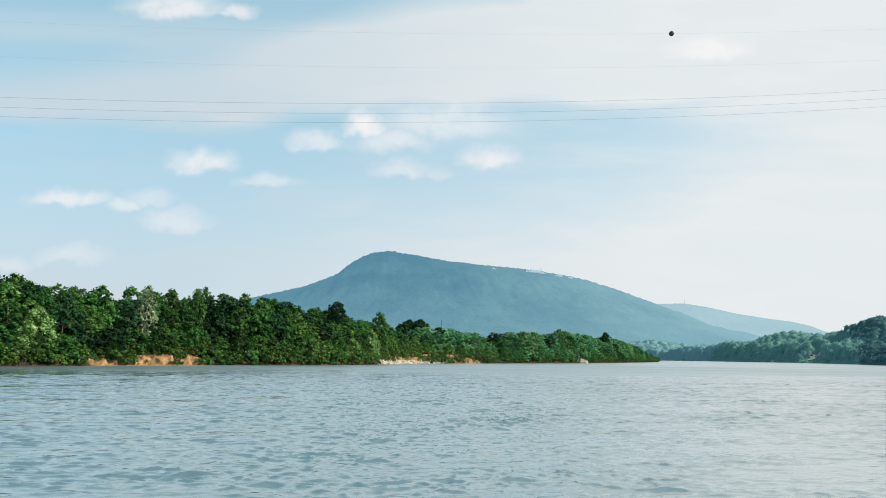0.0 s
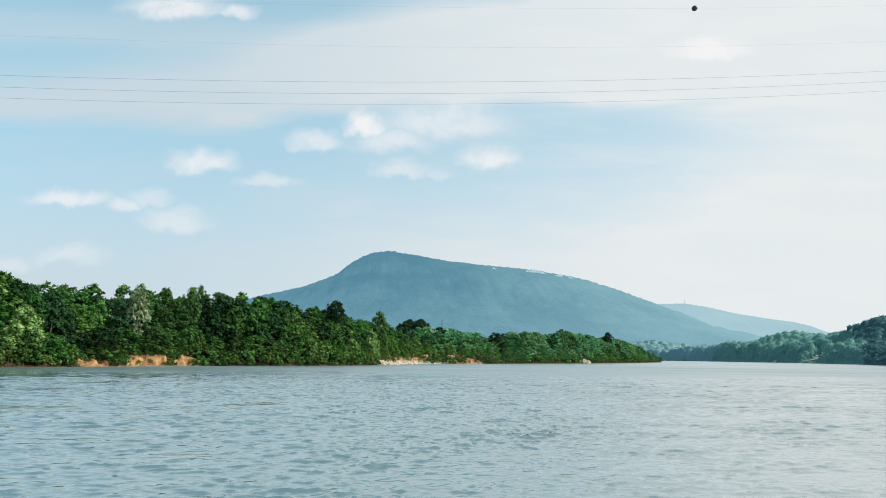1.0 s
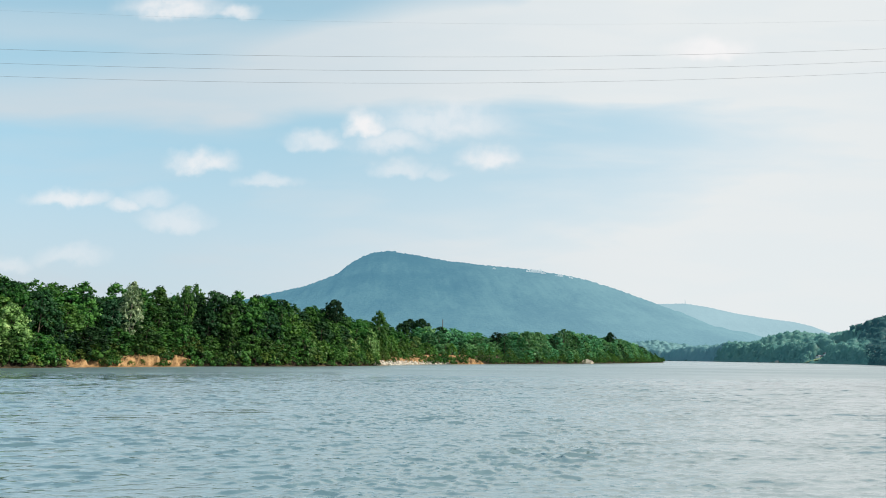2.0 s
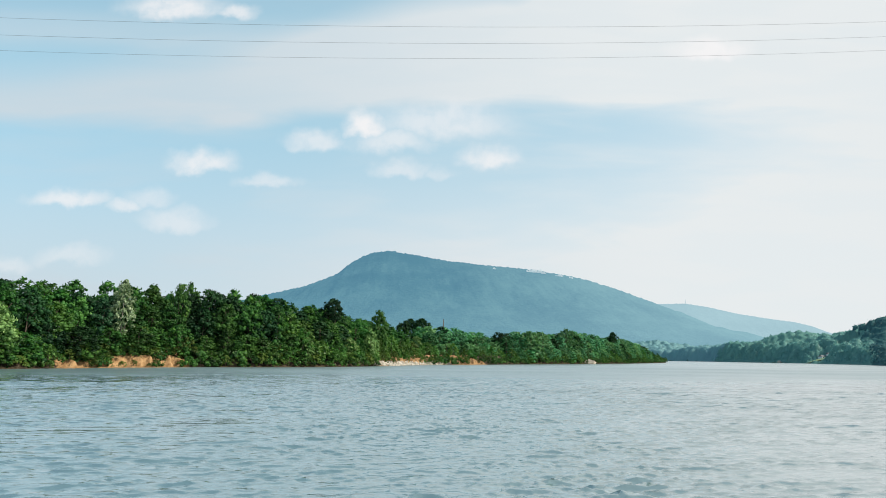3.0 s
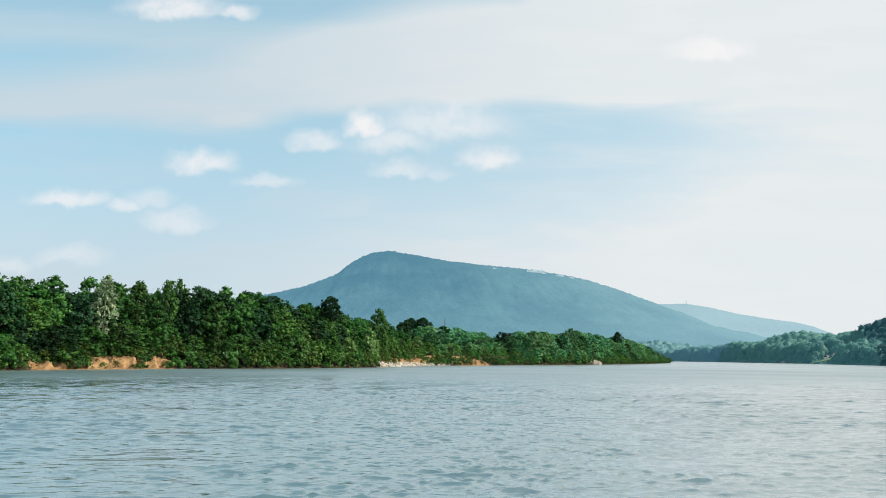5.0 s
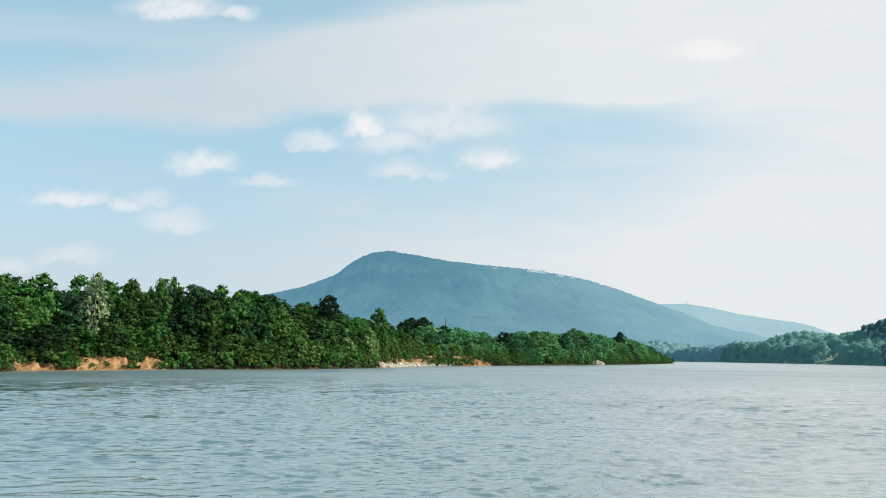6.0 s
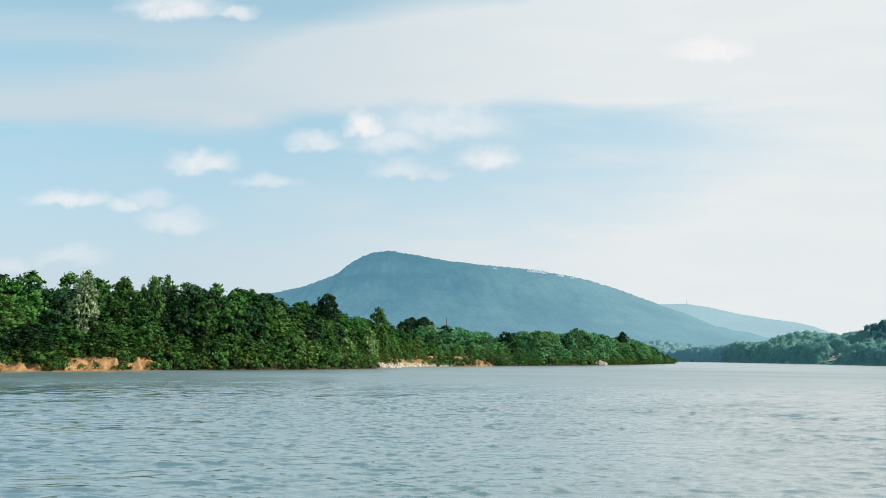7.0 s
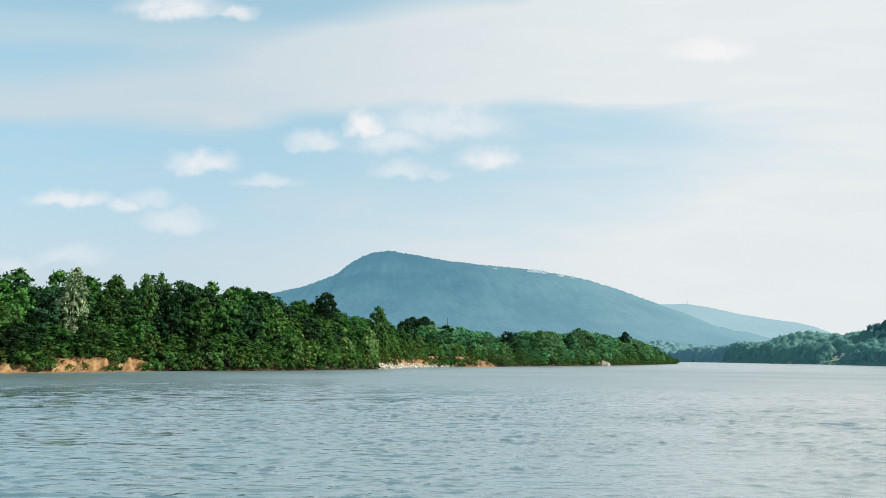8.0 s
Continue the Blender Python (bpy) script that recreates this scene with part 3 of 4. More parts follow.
def plant(name, seed, height, radius, base, shape, lobes, subs, leaves, size, leaf, bark, label, category, trunk_r=0.22):
    """One tree or shrub: trunk with limbs, and a crown of leafy lobes."""
    rs = np.random.RandomState(seed)
    root = new(name)
    crown, c = crown_mesh(rs, lobes, subs, leaves, size, height, radius, base, shape, leaf)
    lean = rs.uniform(-0.02, 0.02, 2) * height
    paths = [[((lean[0] * s * s + 0.12 * math.sin(5 * s + seed), lean[1] * s * s, -0.9 + s * (height * 0.86 + 0.9)), trunk_r * (1.25 - 1.05 * s)) for s in np.linspace(0, 1, 6)]]
    for k in rs.choice(lobes, min(6 if height > 8 else 3, lobes), replace=False):
        tip, s = c[k], float(np.clip((c[k][2] / height) * 0.75, 0.12, 0.8))
        z0 = -0.9 + s * (height * 0.86 + 0.9)
        foot = np.array([lean[0] * s * s + 0.12 * math.sin(5 * s + seed), lean[1] * s * s, z0])
        mid_p = foot * 0.5 + tip * 0.5 + np.array([0, 0, 0.35])
        paths.append([(tuple(foot), trunk_r * 0.5), (tuple(mid_p), trunk_r * 0.34), (tuple(tip), trunk_r * 0.12)])
    part("trunk", tubes("trunk", paths, bark, 5 if height > 8 else 4), root)
    part("crown", crown, root)
    return tagged(root, label, category)


def footing(x, y):
    """Height of the ground for a plant; near the left bank it stands on the bank's own slope."""
    x, y = np.array([x]), np.array([y])
    d = signed(LEFT, x, y)[0]
    if -3 < d < 17:
        return float(0.1 + (bank_top(x)[0] - 0.1) * smoothstep(d, 0.7, 3.4) + (4.4 - bank_top(x)[0]) * smoothstep(d, 5, 11))
    return float(land_height(x, y)[0])


def put(proto, x, y, scale, height_scale=None, sink=0.25, turn=None):
    z = footing(x, y)
    a = random.uniform(0, 360) if turn is None else turn
    m = pose(x, y, max(z, 0.1) - sink, 0, 0, a) @ Matrix.Diagonal((scale, scale, height_scale or scale, 1))
    return copy_thing(proto, m)


def remove(ob):
    for o in (*ob.children_recursive, ob):
        bpy.data.objects.remove(o)


G_WOODS = "trees of the wooded river bank"
RIVERSIDE = "in the dense riverside woods"
near_kinds = [
    plant("broadleaf_tree", 1, 17, 5.2, 1.2, "round", 46, 5, 11, 0.27, M_LEAF, M_BARK, "green broadleaf tree " + RIVERSIDE, "tree"),
    plant("broadleaf_tree", 2, 17, 4.6, 1.2, "tall", 46, 5, 11, 0.26, M_LEAF, M_BARK, "tall green broadleaf tree " + RIVERSIDE, "tree"),
    plant("broadleaf_tree", 3, 17, 5.8, 1.2, "round", 50, 5, 11, 0.27, M_LEAF, M_BARK, "spreading green broadleaf tree " + RIVERSIDE, "tree"),
    plant("broadleaf_tree", 4, 17, 4.8, 1.2, "tall", 46, 5, 11, 0.27, M_LIGHT, M_BARK, "light green broadleaf tree " + RIVERSIDE, "tree"),
    plant("broadleaf_tree", 5, 17, 5.2, 1.2, "round", 46, 5, 11, 0.27, M_DARK, M_BARK, "dark green broadleaf tree " + RIVERSIDE, "tree"),
]
back_kinds = [
    plant("broadleaf_tree", 6, 17, 5.2, 4.0, "round", 32, 4, 12, 0.34, M_LEAF, M_BARK, "green broadleaf tree deeper " + RIVERSIDE, "tree"),
    plant("broadleaf_tree", 7, 17, 4.8, 4.0, "round", 32, 4, 12, 0.34, M_DARK, M_BARK, "dark green broadleaf tree deeper " + RIVERSIDE, "tree"),
    plant("broadleaf_tree", 8, 17, 4.6, 4.0, "tall", 32, 4, 12, 0.34, M_LEAF, M_BARK, "slim green broadleaf tree deeper " + RIVERSIDE, "tree"),
]
far_kinds = [
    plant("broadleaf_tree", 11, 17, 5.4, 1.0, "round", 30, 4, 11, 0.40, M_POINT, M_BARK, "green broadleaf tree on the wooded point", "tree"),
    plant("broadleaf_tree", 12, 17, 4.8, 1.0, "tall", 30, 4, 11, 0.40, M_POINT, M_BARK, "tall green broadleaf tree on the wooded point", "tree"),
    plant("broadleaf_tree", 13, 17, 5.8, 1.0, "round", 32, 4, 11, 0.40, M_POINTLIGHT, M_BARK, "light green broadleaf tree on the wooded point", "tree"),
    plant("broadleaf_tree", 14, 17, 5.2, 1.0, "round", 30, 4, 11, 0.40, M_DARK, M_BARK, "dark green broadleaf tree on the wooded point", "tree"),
]
shrub_kinds = [
    plant("shrub", 21, 4.2, 2.4, 0.2, "dome", 14, 4, 9, 0.23, M_SHRUB, M_BARK, "leafy yellow-green shrub on the river bank", "shrub", 0.07),
    plant("shrub", 22, 3.6, 2.7, 0.2, "dome", 14, 4, 9, 0.23, M_LEAF, M_BARK, "leafy green shrub on the river bank", "shrub", 0.07),
    plant("shrub", 23, 5.6, 2.4, 0.2, "dome", 16, 4, 9, 0.24, M_LIGHT, M_BARK, "light green willow shrub on the river bank", "shrub", 0.08),
]
pine = plant("pine_tree", 31, 18, 3.6, 10.0, "pine", 40, 6, 14, 0.28, M_DARK, M_BARK, "dark round-topped pine standing above the woods", "pine tree", 0.25)
pale = plant("broadleaf_tree", 33, 17, 4.8, 1.0, "tall", 48, 6, 14, 0.29, M_PALE, M_BARK, "pale sunlit green broadleaf tree at the water's edge", "tree")
silver = plant("silver_tree", 32, 18, 3.5, 4.5, "tall", 40, 6, 15, 0.27, M_SILVER, M_PALEBARK, "pale silvery-leaved tree standing above the woods", "tree", 0.25)

# rows of trees along the left bank
normal = np.gradient(LEFT, axis=0)
normal = np.stack([-normal[:, 1], normal[:, 0]], 1) / np.linalg.norm(normal, axis=1)[:, None]
LAST = int(np.argmax(LEFT[:, 1] > 690))
# height of the canopy above the river along the bank, by the bank's x
CANOPY = ((-110, 23), (-92, 22.4), (-89, 21.6), (-78, 22.7), (-73.5, 24.4), (-66, 24.0), (-50, 23), (-40, 21), (-32, 20), (-20, 21.3), (-5, 19.8), (21, 20), (43, 19.4), (59, 20.2), (81, 19.7),
          (95, 22.6), (110, 23), (137, 21.5), (168, 21.5), (203, 19.5), (221, 14.5), (236, 9))
for inland, gap, tall in ((5.5, 5.6, 0.45), (10.5, 6.2, 0.70), (16.5, 6.2, 0.88), (24.0, 6.8, 1.0)):
    s = 24 + random.uniform(0, 4)
    while s < LAST:
        i = int(s)
        x0, y0 = LEFT[i]
        off = inland + random.uniform(-1.6, 1.6)
        if -24 < x0 < 2:
            off += 13
        elif 2 <= x0 < 44:
            off += 10
        x, y = x0 + normal[i, 0] * off, y0 + normal[i, 1] * off
        far = y0 > 310
        if far and inland > 20:
            break                            # behind the front rows of the point the joined woodland takes over
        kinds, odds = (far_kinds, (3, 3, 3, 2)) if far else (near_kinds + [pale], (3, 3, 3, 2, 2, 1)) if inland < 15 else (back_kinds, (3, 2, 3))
        k = random.choices(kinds, odds)[0]
        top = np.interp(x0, [c[0] for c in CANOPY], [c[1] for c in CANOPY]) - 4.2
        f = 1.14 * tall * top / 17 * (random.uniform(0.90, 1.03) if inland > 15 else random.uniform(0.72 if far else 0.78, 1.10))
        tagged(put(k, x, y, random.uniform(0.85, 1.1) * (0.8 if tall < 0.5 else 1.18 if inland > 15 else 1.0) * (1.1 if far else 1.0), f), group=G_WOODS)
        s += gap * random.uniform(0.75, 1.25) * (1.2 if far else 1.0)

# shrubs at the water's edge, and taller ones behind them
BARE = ((-92.8, -89.6), (-85.9, -79.2), (-77.8, -73.4), (-25.0, -7.0), (13.0, 19.0))
for row in range(2):
    s = 26.0
    while s < LAST:
        i = int(s)
        x0, y0 = LEFT[i]
        bare = any(a < x0 < b for a, b in BARE)
        off = random.uniform(0.5, 2.4) + 3.0 * row + (3.4 if bare else 0)
        k = random.choice(shrub_kinds if y0 < 310 else shrub_kinds[1:])
        f = random.uniform(0.7, 1.2) * (1 + 0.45 * row)
        tagged(put(k, x0 + normal[i, 0] * off, y0 + normal[i, 1] * off, f, f * random.uniform(0.75, 1.2)), group="shrubs along the river bank")
        if bare and row == 0 and random.random() < 0.5:
            off, f = random.uniform(0.8, 2.9), random.uniform(0.2, 0.5)
            tagged(put(k, x0 + normal[i, 0] * off, y0 + normal[i, 1] * off, f * 1.3, f, sink=0.05), group="shrubs along the river bank")
        s += random.uniform(1.7, 3.2) * (1.9 if y0 > 310 else 1.0) * (1 + 0.7 * row)

for x0, off, f, k in ((-78.5, 1.0, 0.72, 1), (-78.7, 2.6, 0.85, 0), (-88.4, 1.0, 0.75, 0), (-87.2, 1.6, 0.9, 1), (-86.3, 2.4, 0.8, 0), (-83.9, 1.2, 0.46, 0), (-82.2, 1.4, 0.5, 0),
                      (-81.0, 3.6, 0.7, 1), (-93.2, 1.0, 0.6, 0), (-94.2, 1.4, 0.75, 1), (-84.8, 3.7, 0.6, 0), (-72.9, 1.2, 0.8, 1), (-91.0, 3.2, 1.0, 0), (-89.4, 4.2, 1.2, 0), (-87.8, 4.0, 1.15, 0),
                      (-86.0, 4.8, 1.1, 0), (-81.6, 5.2, 1.05, 0), (-79.4, 4.6, 1.0, 0), (-76.5, 4.8, 1.0, 0), (-68.0, 1.6, 1.0, 2), (-62.0, 1.8, 0.95, 0)):
    i = int(np.argmin(np.abs(LEFT[:400, 0] - x0)))
    tagged(put(shrub_kinds[k], *(LEFT[i] + normal[i] * off), f, f * 0.85), group="shrubs along the river bank")

# trees that stand out
tagged(put(silver, -88.9, 180.6, 0.95, 1.2), group=G_WOODS)
tagged(put(pine, -41, 233.6, 1.05, 1.12), group=G_WOODS)
tagged(put(pine, -14, 380, 1.45, 1.22), group=G_WOODS)
tagged(put(pine, -21, 383, 1.3, 1.20), group=G_WOODS)
tagged(put(pine, 138.5, 512, 1.0, 1.17), group=G_WOODS)
tagged(put(near_kinds[0], -27.4, 265.5, 0.80, 1.16), group=G_WOODS)
tagged(put(near_kinds[0], -81.2, 197.6, 0.66, 1.22), group=G_WOODS)
for x0, off, wide_by, f in ((57, 6.5, 1.3, 1.12), (66, 7.0, 1.15, 1.05), (88, 9.0, 1.25, 1.2)):
    i = int(np.argmin(np.abs(LEFT[:620, 0] - x0)))
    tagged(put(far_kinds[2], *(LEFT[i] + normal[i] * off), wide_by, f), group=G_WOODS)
tagged(put(pale, -45.5, 215, 0.6, 0.50), group=G_WOODS)
tagged(put(pale, -34.5, 233, 0.62, 0.52), group=G_WOODS)
tagged(put(pale, -29.0, 248, 0.7, 0.78), group=G_WOODS)
tagged(put(pale, -116, 160, 1.1, 1.08), group=G_WOODS)
tagged(put(pale, -126, 162, 1.15, 1.12), group=G_WOODS)
tagged(put(near_kinds[4], -113.4, 183, 1.15, 1.10), group=G_WOODS)
tagged(put(pale, -103.0, 153.5, 0.85, 0.80, turn=30), group=G_WOODS)
for k in (*near_kinds, *back_kinds, *far_kinds, *shrub_kinds, pine, pale, silver):
    remove(k)


def forest_canopy(name, seed, step, box, bank, height, keep, leaf, sprays, size, label):
    """Closed forest seen from far away: touching crowns of uneven height, with loose leaf sprays on them."""
    rs = np.random.RandomState(seed)
    x, y = np.meshgrid(np.arange(box[0], box[1], step), np.arange(box[2], box[3], step))
    x, y = x + rs.uniform(-0.3, 0.3, x.shape) * step, y + rs.uniform(-0.3, 0.3, x.shape) * step
    d = bank(x, y)
    ok = (d > -6) & (d < 190) & keep(x, y)
    height = height(x) if callable(height) else height
    cell = 8.5
    n = 128
    jx, jy, size_r, top = rs.uniform(0, 1, (n, n)), rs.uniform(0, 1, (n, n)), rs.uniform(5.0, 8.2, (n, n)), rs.uniform(0.62, 1.15, (n, n))
    ci, cj = np.floor(x / cell).astype(int), np.floor(y / cell).astype(int)
    crown = np.full(x.shape, 0.25)
    for di in (-1, 0, 1):
        for dj in (-1, 0, 1):
            a, b = ci + di, cj + dj
            k = (a % n, b % n)
            q = ((x - (a + jx[k]) * cell) ** 2 + (y - (b + jy[k]) * cell) ** 2) / size_r[k] ** 2
            crown = np.maximum(crown, top[k] * (0.45 + 0.55 * np.sqrt(np.clip(1 - q, 0, 1))))
    bare = np.minimum(np.hypot((x - 530) / 30, (y - 852) / 28), np.minimum(np.hypot((x - 576) / 14, (y - 874) / 13), np.hypot((x - 520) / 24, (y - 820) / 24)))
    rise = (0.30 * smoothstep(d, -3.5, 0.5) + 0.70 * smoothstep(d + 5 * lumpy(x, y, 30) + 16 * (crown - 0.75), 1.0, 18.0)) * smoothstep(bare, 0.94, 1.05)
    z = np.maximum(land_height(x, y), 0) - 0.5 + rise * height * (crown + rs.normal(0, 0.035, x.shape))
    v = np.stack([x, y, z], 2).reshape(-1, 3)
    quads = grid_quads(*x.shape)
    quads = quads[ok.ravel()[quads].all(1) & (rise.ravel()[quads].max(1) > 0.01)]
    spots = np.unique(quads)
    spots = spots[rise.ravel()[spots] > 0.2]
    odds = np.where(d.ravel()[spots] < 30, 5.0, 1.0)
    p = v[rs.choice(spots, sprays, p=odds / odds.sum())] + rs.normal(0, 0.7, (sprays, 3))
    nrm = rs.normal(0, 0.5, (sprays, 3)) + np.array([0, -0.45, 0.75])
    nrm /= np.linalg.norm(nrm, axis=1)[:, None]
    a = np.cross(nrm, unit(rs, sprays))
    a /= np.linalg.norm(a, axis=1)[:, None] + 1e-9
    b = np.cross(nrm, a)
    s = size * rs.uniform(0.5, 1.4, sprays)[:, None]
    lv = np.stack([p - a * s, p + b * s * 0.7, p + a * s, p - b * s * 0.7], 1).reshape(-1, 3)
    ob = new(name, mesh_from(name, np.vstack([v, lv]), np.vstack([quads, np.arange(len(lv)).reshape(-1, 4) + len(v)]), None, leaf))
    return tagged(ob, label, "woods", kind="stuff")


def right_bank(x, y):
    return -signed(RIGHT, x, y)


def behind_left_bank(x, y):
    return signed(LEFT, x, y) - 22 - 13 * smoothstep(x, -40, -30) * smoothstep(-x, -44, -34)


def nearer(x, y):
    return x - 0.672 * y - 14 * lumpy(x, y, 120)


def inner_height(x):
    return np.interp(x + 24, [c[0] for c in CANOPY], [c[1] for c in CANOPY]) - 6.8


forest_canopy("woodland", 41, 1.9, (-260, 245, 90, 720), behind_left_bank, inner_height, lambda x, y: signed(LEFT, x, y) < 75, M_LEAF, 52000, 0.42, "dense green woodland behind the river bank")
HILLSIDE = (330, 1000, 300, 1260)
# Haze here is painted into the leaf colours, thinner on the nearer slope.
forest_canopy("hillside_woods", 42, 2.4, HILLSIDE, right_bank, 15, lambda x, y: (x < 0.86 * y) & (nearer(x, y) < 7), M_FAR, 36000, 0.75, "dense haze-tinted blue-green woods on the far hillside")
forest_canopy("shaded_woods", 44, 2.4, HILLSIDE, right_bank, 15, lambda x, y: (x < 0.86 * y) & (nearer(x, y) > 0), M_NEARHILL, 36000, 0.75, "dense dark green woods, lightly haze-tinted, on the nearer hillside")
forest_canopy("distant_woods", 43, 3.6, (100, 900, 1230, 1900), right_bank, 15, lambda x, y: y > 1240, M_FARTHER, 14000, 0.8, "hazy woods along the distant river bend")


# ---- riprap and rocks ----
def stone_mesh(seed, mat=M_ROCK, sub=2):
    bm = bmesh.new()
    bmesh.ops.create_icosphere(bm, subdivisions=sub, radius=1.0)
    rs = np.random.RandomState(seed)
    cuts = [(Vector(unit(rs, 1)[0]), rs.uniform(0.40, 0.80)) for _ in range(11)]
    for v in bm.verts:
        for n, d in cuts:
            o = v.co.dot(n) - d
            if o > 0:
                v.co -= n * o * 0.98
    return bm_mesh("stone", bm, mat)


rng = np.random.RandomState(8)
stones = [stone_mesh(60 + k, sub=1) for k in range(6)]
riprap = tagged(new("riprap"), "band of pale broken stones at the water's edge", "stones", kind="structure")
for i in np.where((LEFT[:, 0] > -26) & (LEFT[:, 0] < 3) & (LEFT[:, 1] < 330))[0]:
    for k in range(5):
        off = rng.uniform(-0.3, 2.3)
        x, y = LEFT[i] + normal[i] * off + rng.uniform(-0.5, 0.5, 2)
        st = part("stone", stones[rng.randint(6)], riprap)
        r = rng.uniform(0.36, 0.82)
        st.matrix_basis = pose(x, y, 0.12 + 0.62 * max(off, 0), *rng.uniform(0, 360, 3)) @ Matrix.Diagonal((r * 1.3, r, r * 0.8, 1))


def boulder(x, y, z, sx, sy, sz, seed, label):
    ob = new("boulder", stone_mesh(seed, M_TANROCK, 3))
    ob.matrix_basis = pose(x, y, z, 0, 0, seed * 40) @ Matrix.Diagonal((sx, sy, sz, 1))
    return tagged(ob, label, "rock", group="pale rocks on the shore")


boulder(99.5, 430, 0.2, 4.6, 2.8, 3.4, 9, "large pale rock at the foot of the wooded bank")
boulder(103, 433, 0.3, 2.0, 1.6, 1.2, 6, "smaller pale rock beside a large one")


# ---- power line over the river ----
def wire(y, low, radius, bow, label):
    pts = [((x, y + 0.0779 * x, low + bow * (x + 58) ** 2), radius) for x in np.linspace(-250, 150, 81)]
    ob = new("power_cable", tubes("power_cable", [pts], M_WIRE, 6))
    return tagged(ob, label, "cable", group="cables of the power line")


for y in (63.52, 66.26, 69.03):
    wire(y, 30.02, 0.0095, 4.634e-4, "dark power cable strung high across the river")
wire(64.37, 39.24, 0.003, 4.0e-4, "thin upper ground wire that carries a marker ball")
wire(72.80, 39.24, 0.0036, 4.0e-4, "thin upper ground wire strung across the river")
bm = bmesh.new()
bmesh.ops.create_uvsphere(bm, u_segments=32, v_segments=20, radius=0.30)
for v in bm.verts:
    if abs(v.co.x) < 0.02:
        v.co *= 1.03
ball = new("marker_ball")
ball.matrix_basis = pose(27.3, 66.5, 42.15)
tagged(ball, "dark round aerial marker ball on the upper wire", "marker ball")
part("shell", bm_mesh("shell", bm, M_BALL, True), ball)
part("clamp", tubes("clamp", [[((-0.36, -0.028, 0), 0.015), ((-0.29, -0.022, 0), 0.04), ((0.29, 0.022, 0), 0.04), ((0.36, 0.028, 0), 0.015)]], M_WIRE, 8), ball, "metal cable clamp")

# ---- utility pole among the trees ----
pole = tagged(new("utility_pole"), "tall slim grey utility pole rising out of the woods", "pole")
pz = float(land_height(np.array([-0.6]), np.array([428.7]))[0])
pole.matrix_basis = pose(-0.6, 428.7, pz)
part("shaft", tubes("shaft", [[((0, 0, -0.5), 0.42), ((0, 0, 12), 0.36), ((0, 0, 28.7 - pz), 0.27)]], M_BARK, 10), pole)
part("cap", tubes("cap", [[((0, 0, 28.6 - pz), 0.30), ((0, 0, 29.2 - pz), 0.22)]], M_WIRE, 10), pole, "grey metal pole cap")


# ---- houses and lawns on the far right bank ----
def box_bm(bm, x0, x1, y0, y1, z0, z1):
    v = [bm.verts.new((x, y, z)) for z in (z0, z1) for x, y in ((x0, y0), (x1, y0), (x1, y1), (x0, y1))]
    for f in ((3, 2, 1, 0), (4, 5, 6, 7), (0, 1, 5, 4), (1, 2, 6, 5), (2, 3, 7, 6), (3, 0, 4, 7)):
        bm.faces.new([v[k] for k in f])


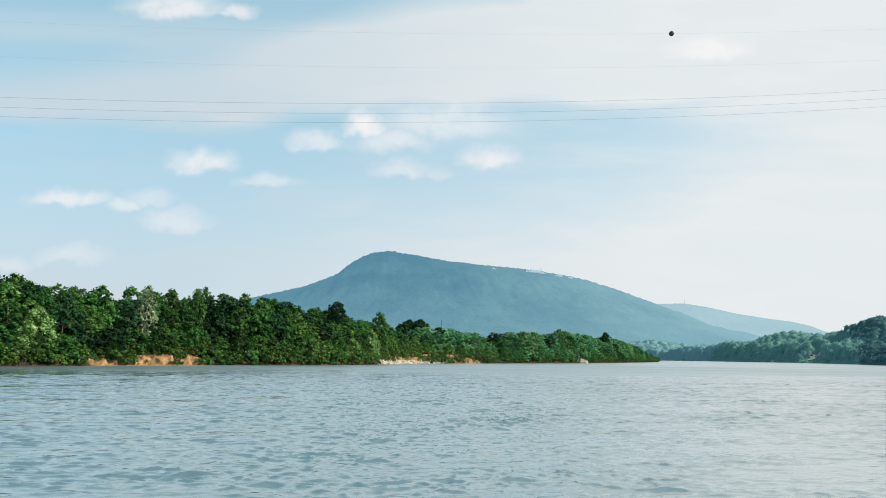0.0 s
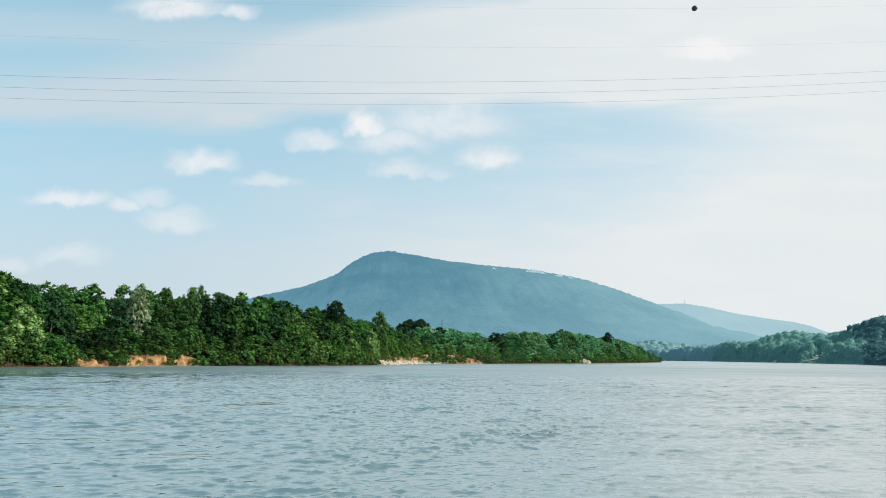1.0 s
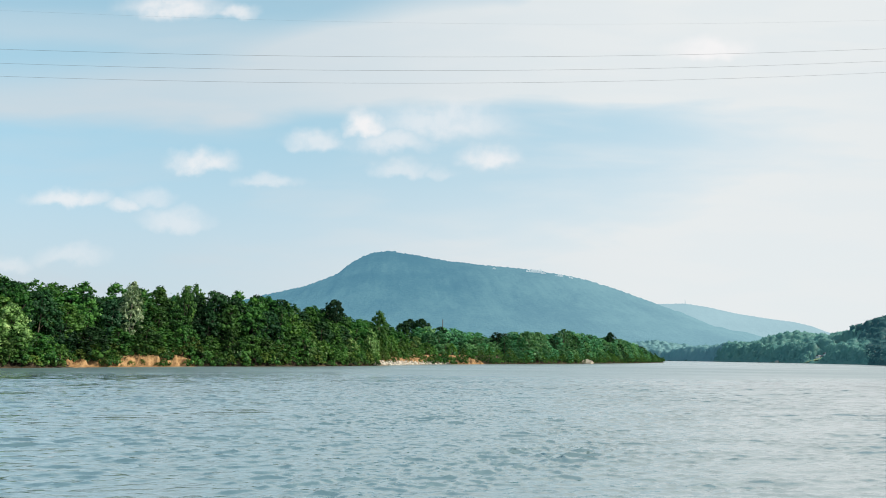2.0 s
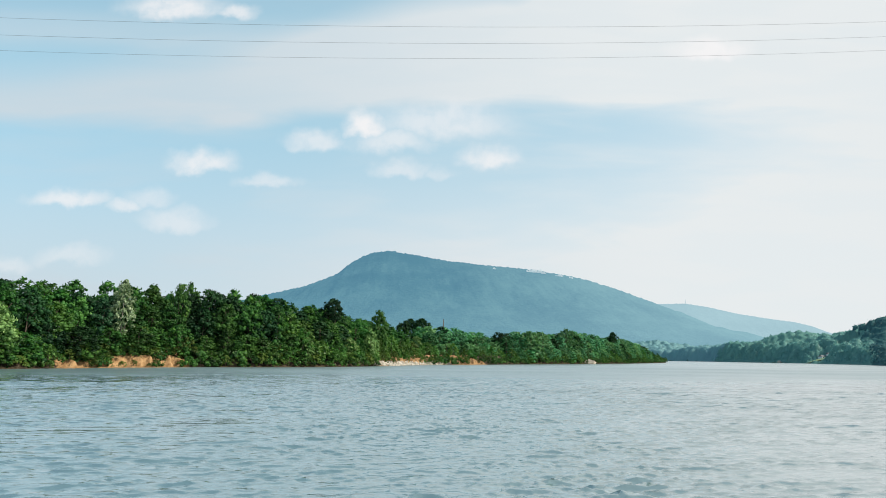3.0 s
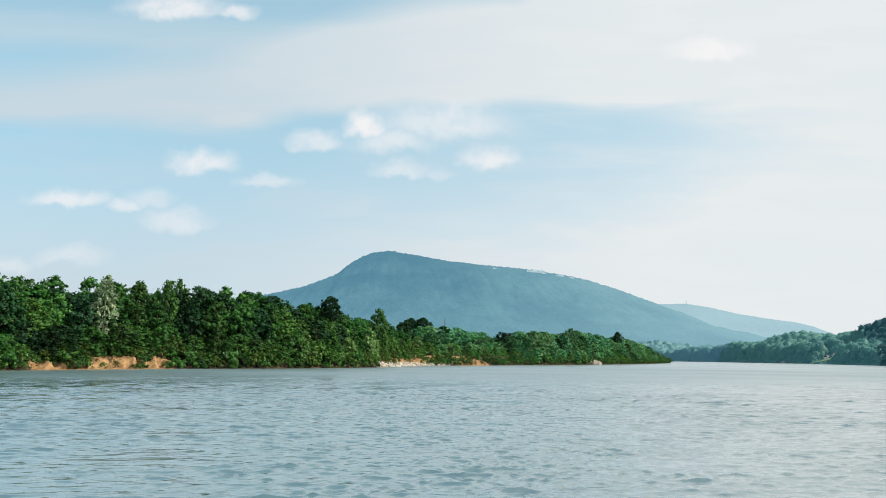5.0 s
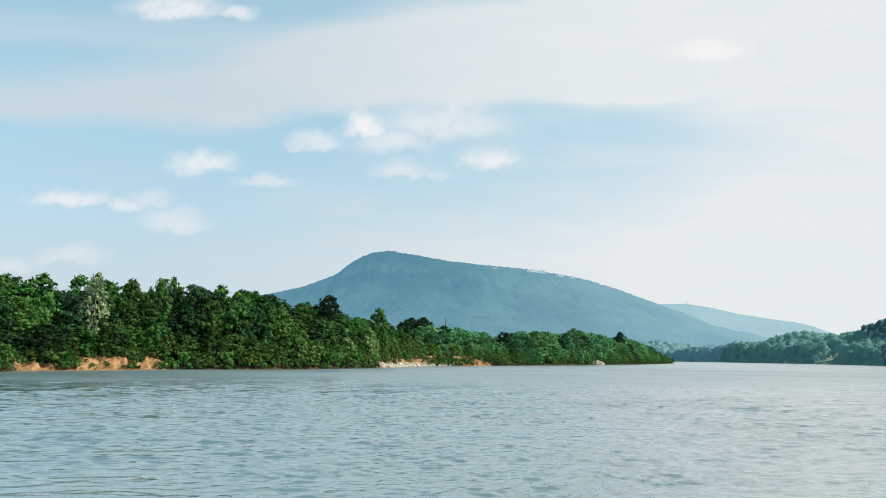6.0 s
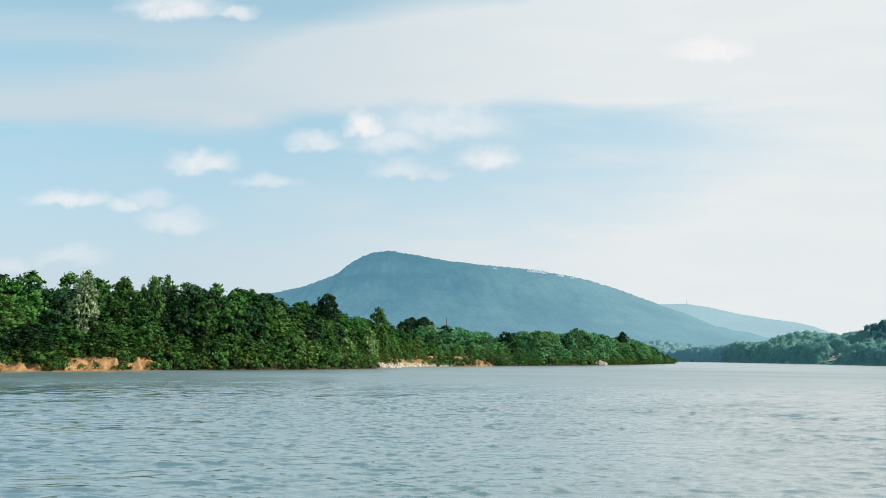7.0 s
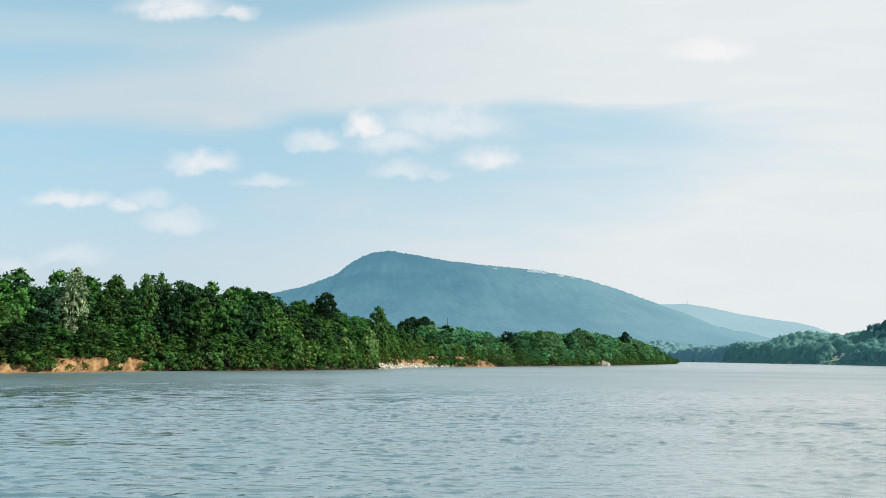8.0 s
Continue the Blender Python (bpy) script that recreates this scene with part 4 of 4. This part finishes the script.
def house(x, y, w, d, h, turn, label):
    z = float(land_height(np.array([x]), np.array([y]))[0])
    root = tagged(new("house"), label, "house", group="houses on the far bank")
    root.matrix_basis = pose(x, y, z, 0, 0, turn)
    bm = bmesh.new()
    box_bm(bm, -w / 2, w / 2, -d / 2, d / 2, -2.5, h)
    part("wall", bm_mesh("wall", bm, M_SIDING), root)
    bm = bmesh.new()
    e, up = 0.5, d * 0.28
    ring = [(-d / 2 - e, h - 0.15), (0, h + up), (d / 2 + e, h - 0.15), (d / 2 + e, h + 0.1), (0, h + up + 0.28), (-d / 2 - e, h + 0.1)]
    a = [bm.verts.new((-w / 2 - e, p, q)) for p, q in ring]
    b = [bm.verts.new((w / 2 + e, p, q)) for p, q in ring]
    for k in range(6):
        bm.faces.new((a[k], a[(k + 1) % 6], b[(k + 1) % 6], b[k]))
    bm.faces.new(a[::-1]), bm.faces.new(b)
    part("roof", bm_mesh("roof", bm, M_ROOF), root, "grey shingled gable roof")
    n = max(2, int(w / 4))
    for k in range(n):
        bm = bmesh.new()
        cx = -w / 2 + (k + 0.5) * w / n
        box_bm(bm, cx - 0.7, cx + 0.7, -d / 2 - 0.06, -d / 2 + 0.05, 1.0, 2.4)
        part("window", bm_mesh("window", bm, M_GLASS), root)
    return root


house(531, 866, 9, 6, 2.6, 20, "white house with a grey roof above the river")
house(542, 863, 11, 6, 2.7, -8, "long white house with a grey roof above the river")
house(550, 851, 7, 5, 2.4, 12, "small white house with a grey roof above the river")


def lawn(cx, cy, rx, ry, label):
    """A mown clearing that follows the slope."""
    a, r = np.meshgrid(np.linspace(0, 2 * math.pi, 40), np.linspace(0, 1, 12))
    wob = 1 + 0.12 * np.sin(3 * a + cx) + 0.08 * np.sin(5 * a)
    x, y = cx + rx * r * wob * np.cos(a), cy + ry * r * wob * np.sin(a)
    z = land_height(x, y) + 0.9
    ob = new("lawn", mesh_from("lawn", np.stack([x, y, z], 2).reshape(-1, 3), grid_quads(12, 40), mat=M_LAWN, smooth=True))
    return tagged(ob, label, "lawn", kind="structure")


lawn(531, 848, 26, 26, "light green mown lawn sloping down to the river")
lawn(576, 874, 12.5, 11, "light green grass clearing on the wooded hillside")
boulder(546, 1003, 0.5, 7, 3, 5, 11, "pale stone ramp at the foot of the far bank")

# ---- radio mast on the far ridge ----
mast = tagged(new("radio_mast"), "slim radio mast on the far mountain ridge", "mast")
mast.matrix_basis = pose(1930, 4770, 430)
# the mast borrows the ridge's material with its emitted haze
part("lattice", tubes("lattice", [[((dx, dy, 0), 0.9), ((dx * 0.3, dy * 0.3, 44), 0.5)] for dx, dy in ((-4, -3), (4, -3), (0, 4))]
     + [[((-4 + k, 0, 9 * k), 0.6), ((4 - k, 0, 9 * k + 4), 0.6)] for k in range(4)], M_RIDGE, 5), mast)
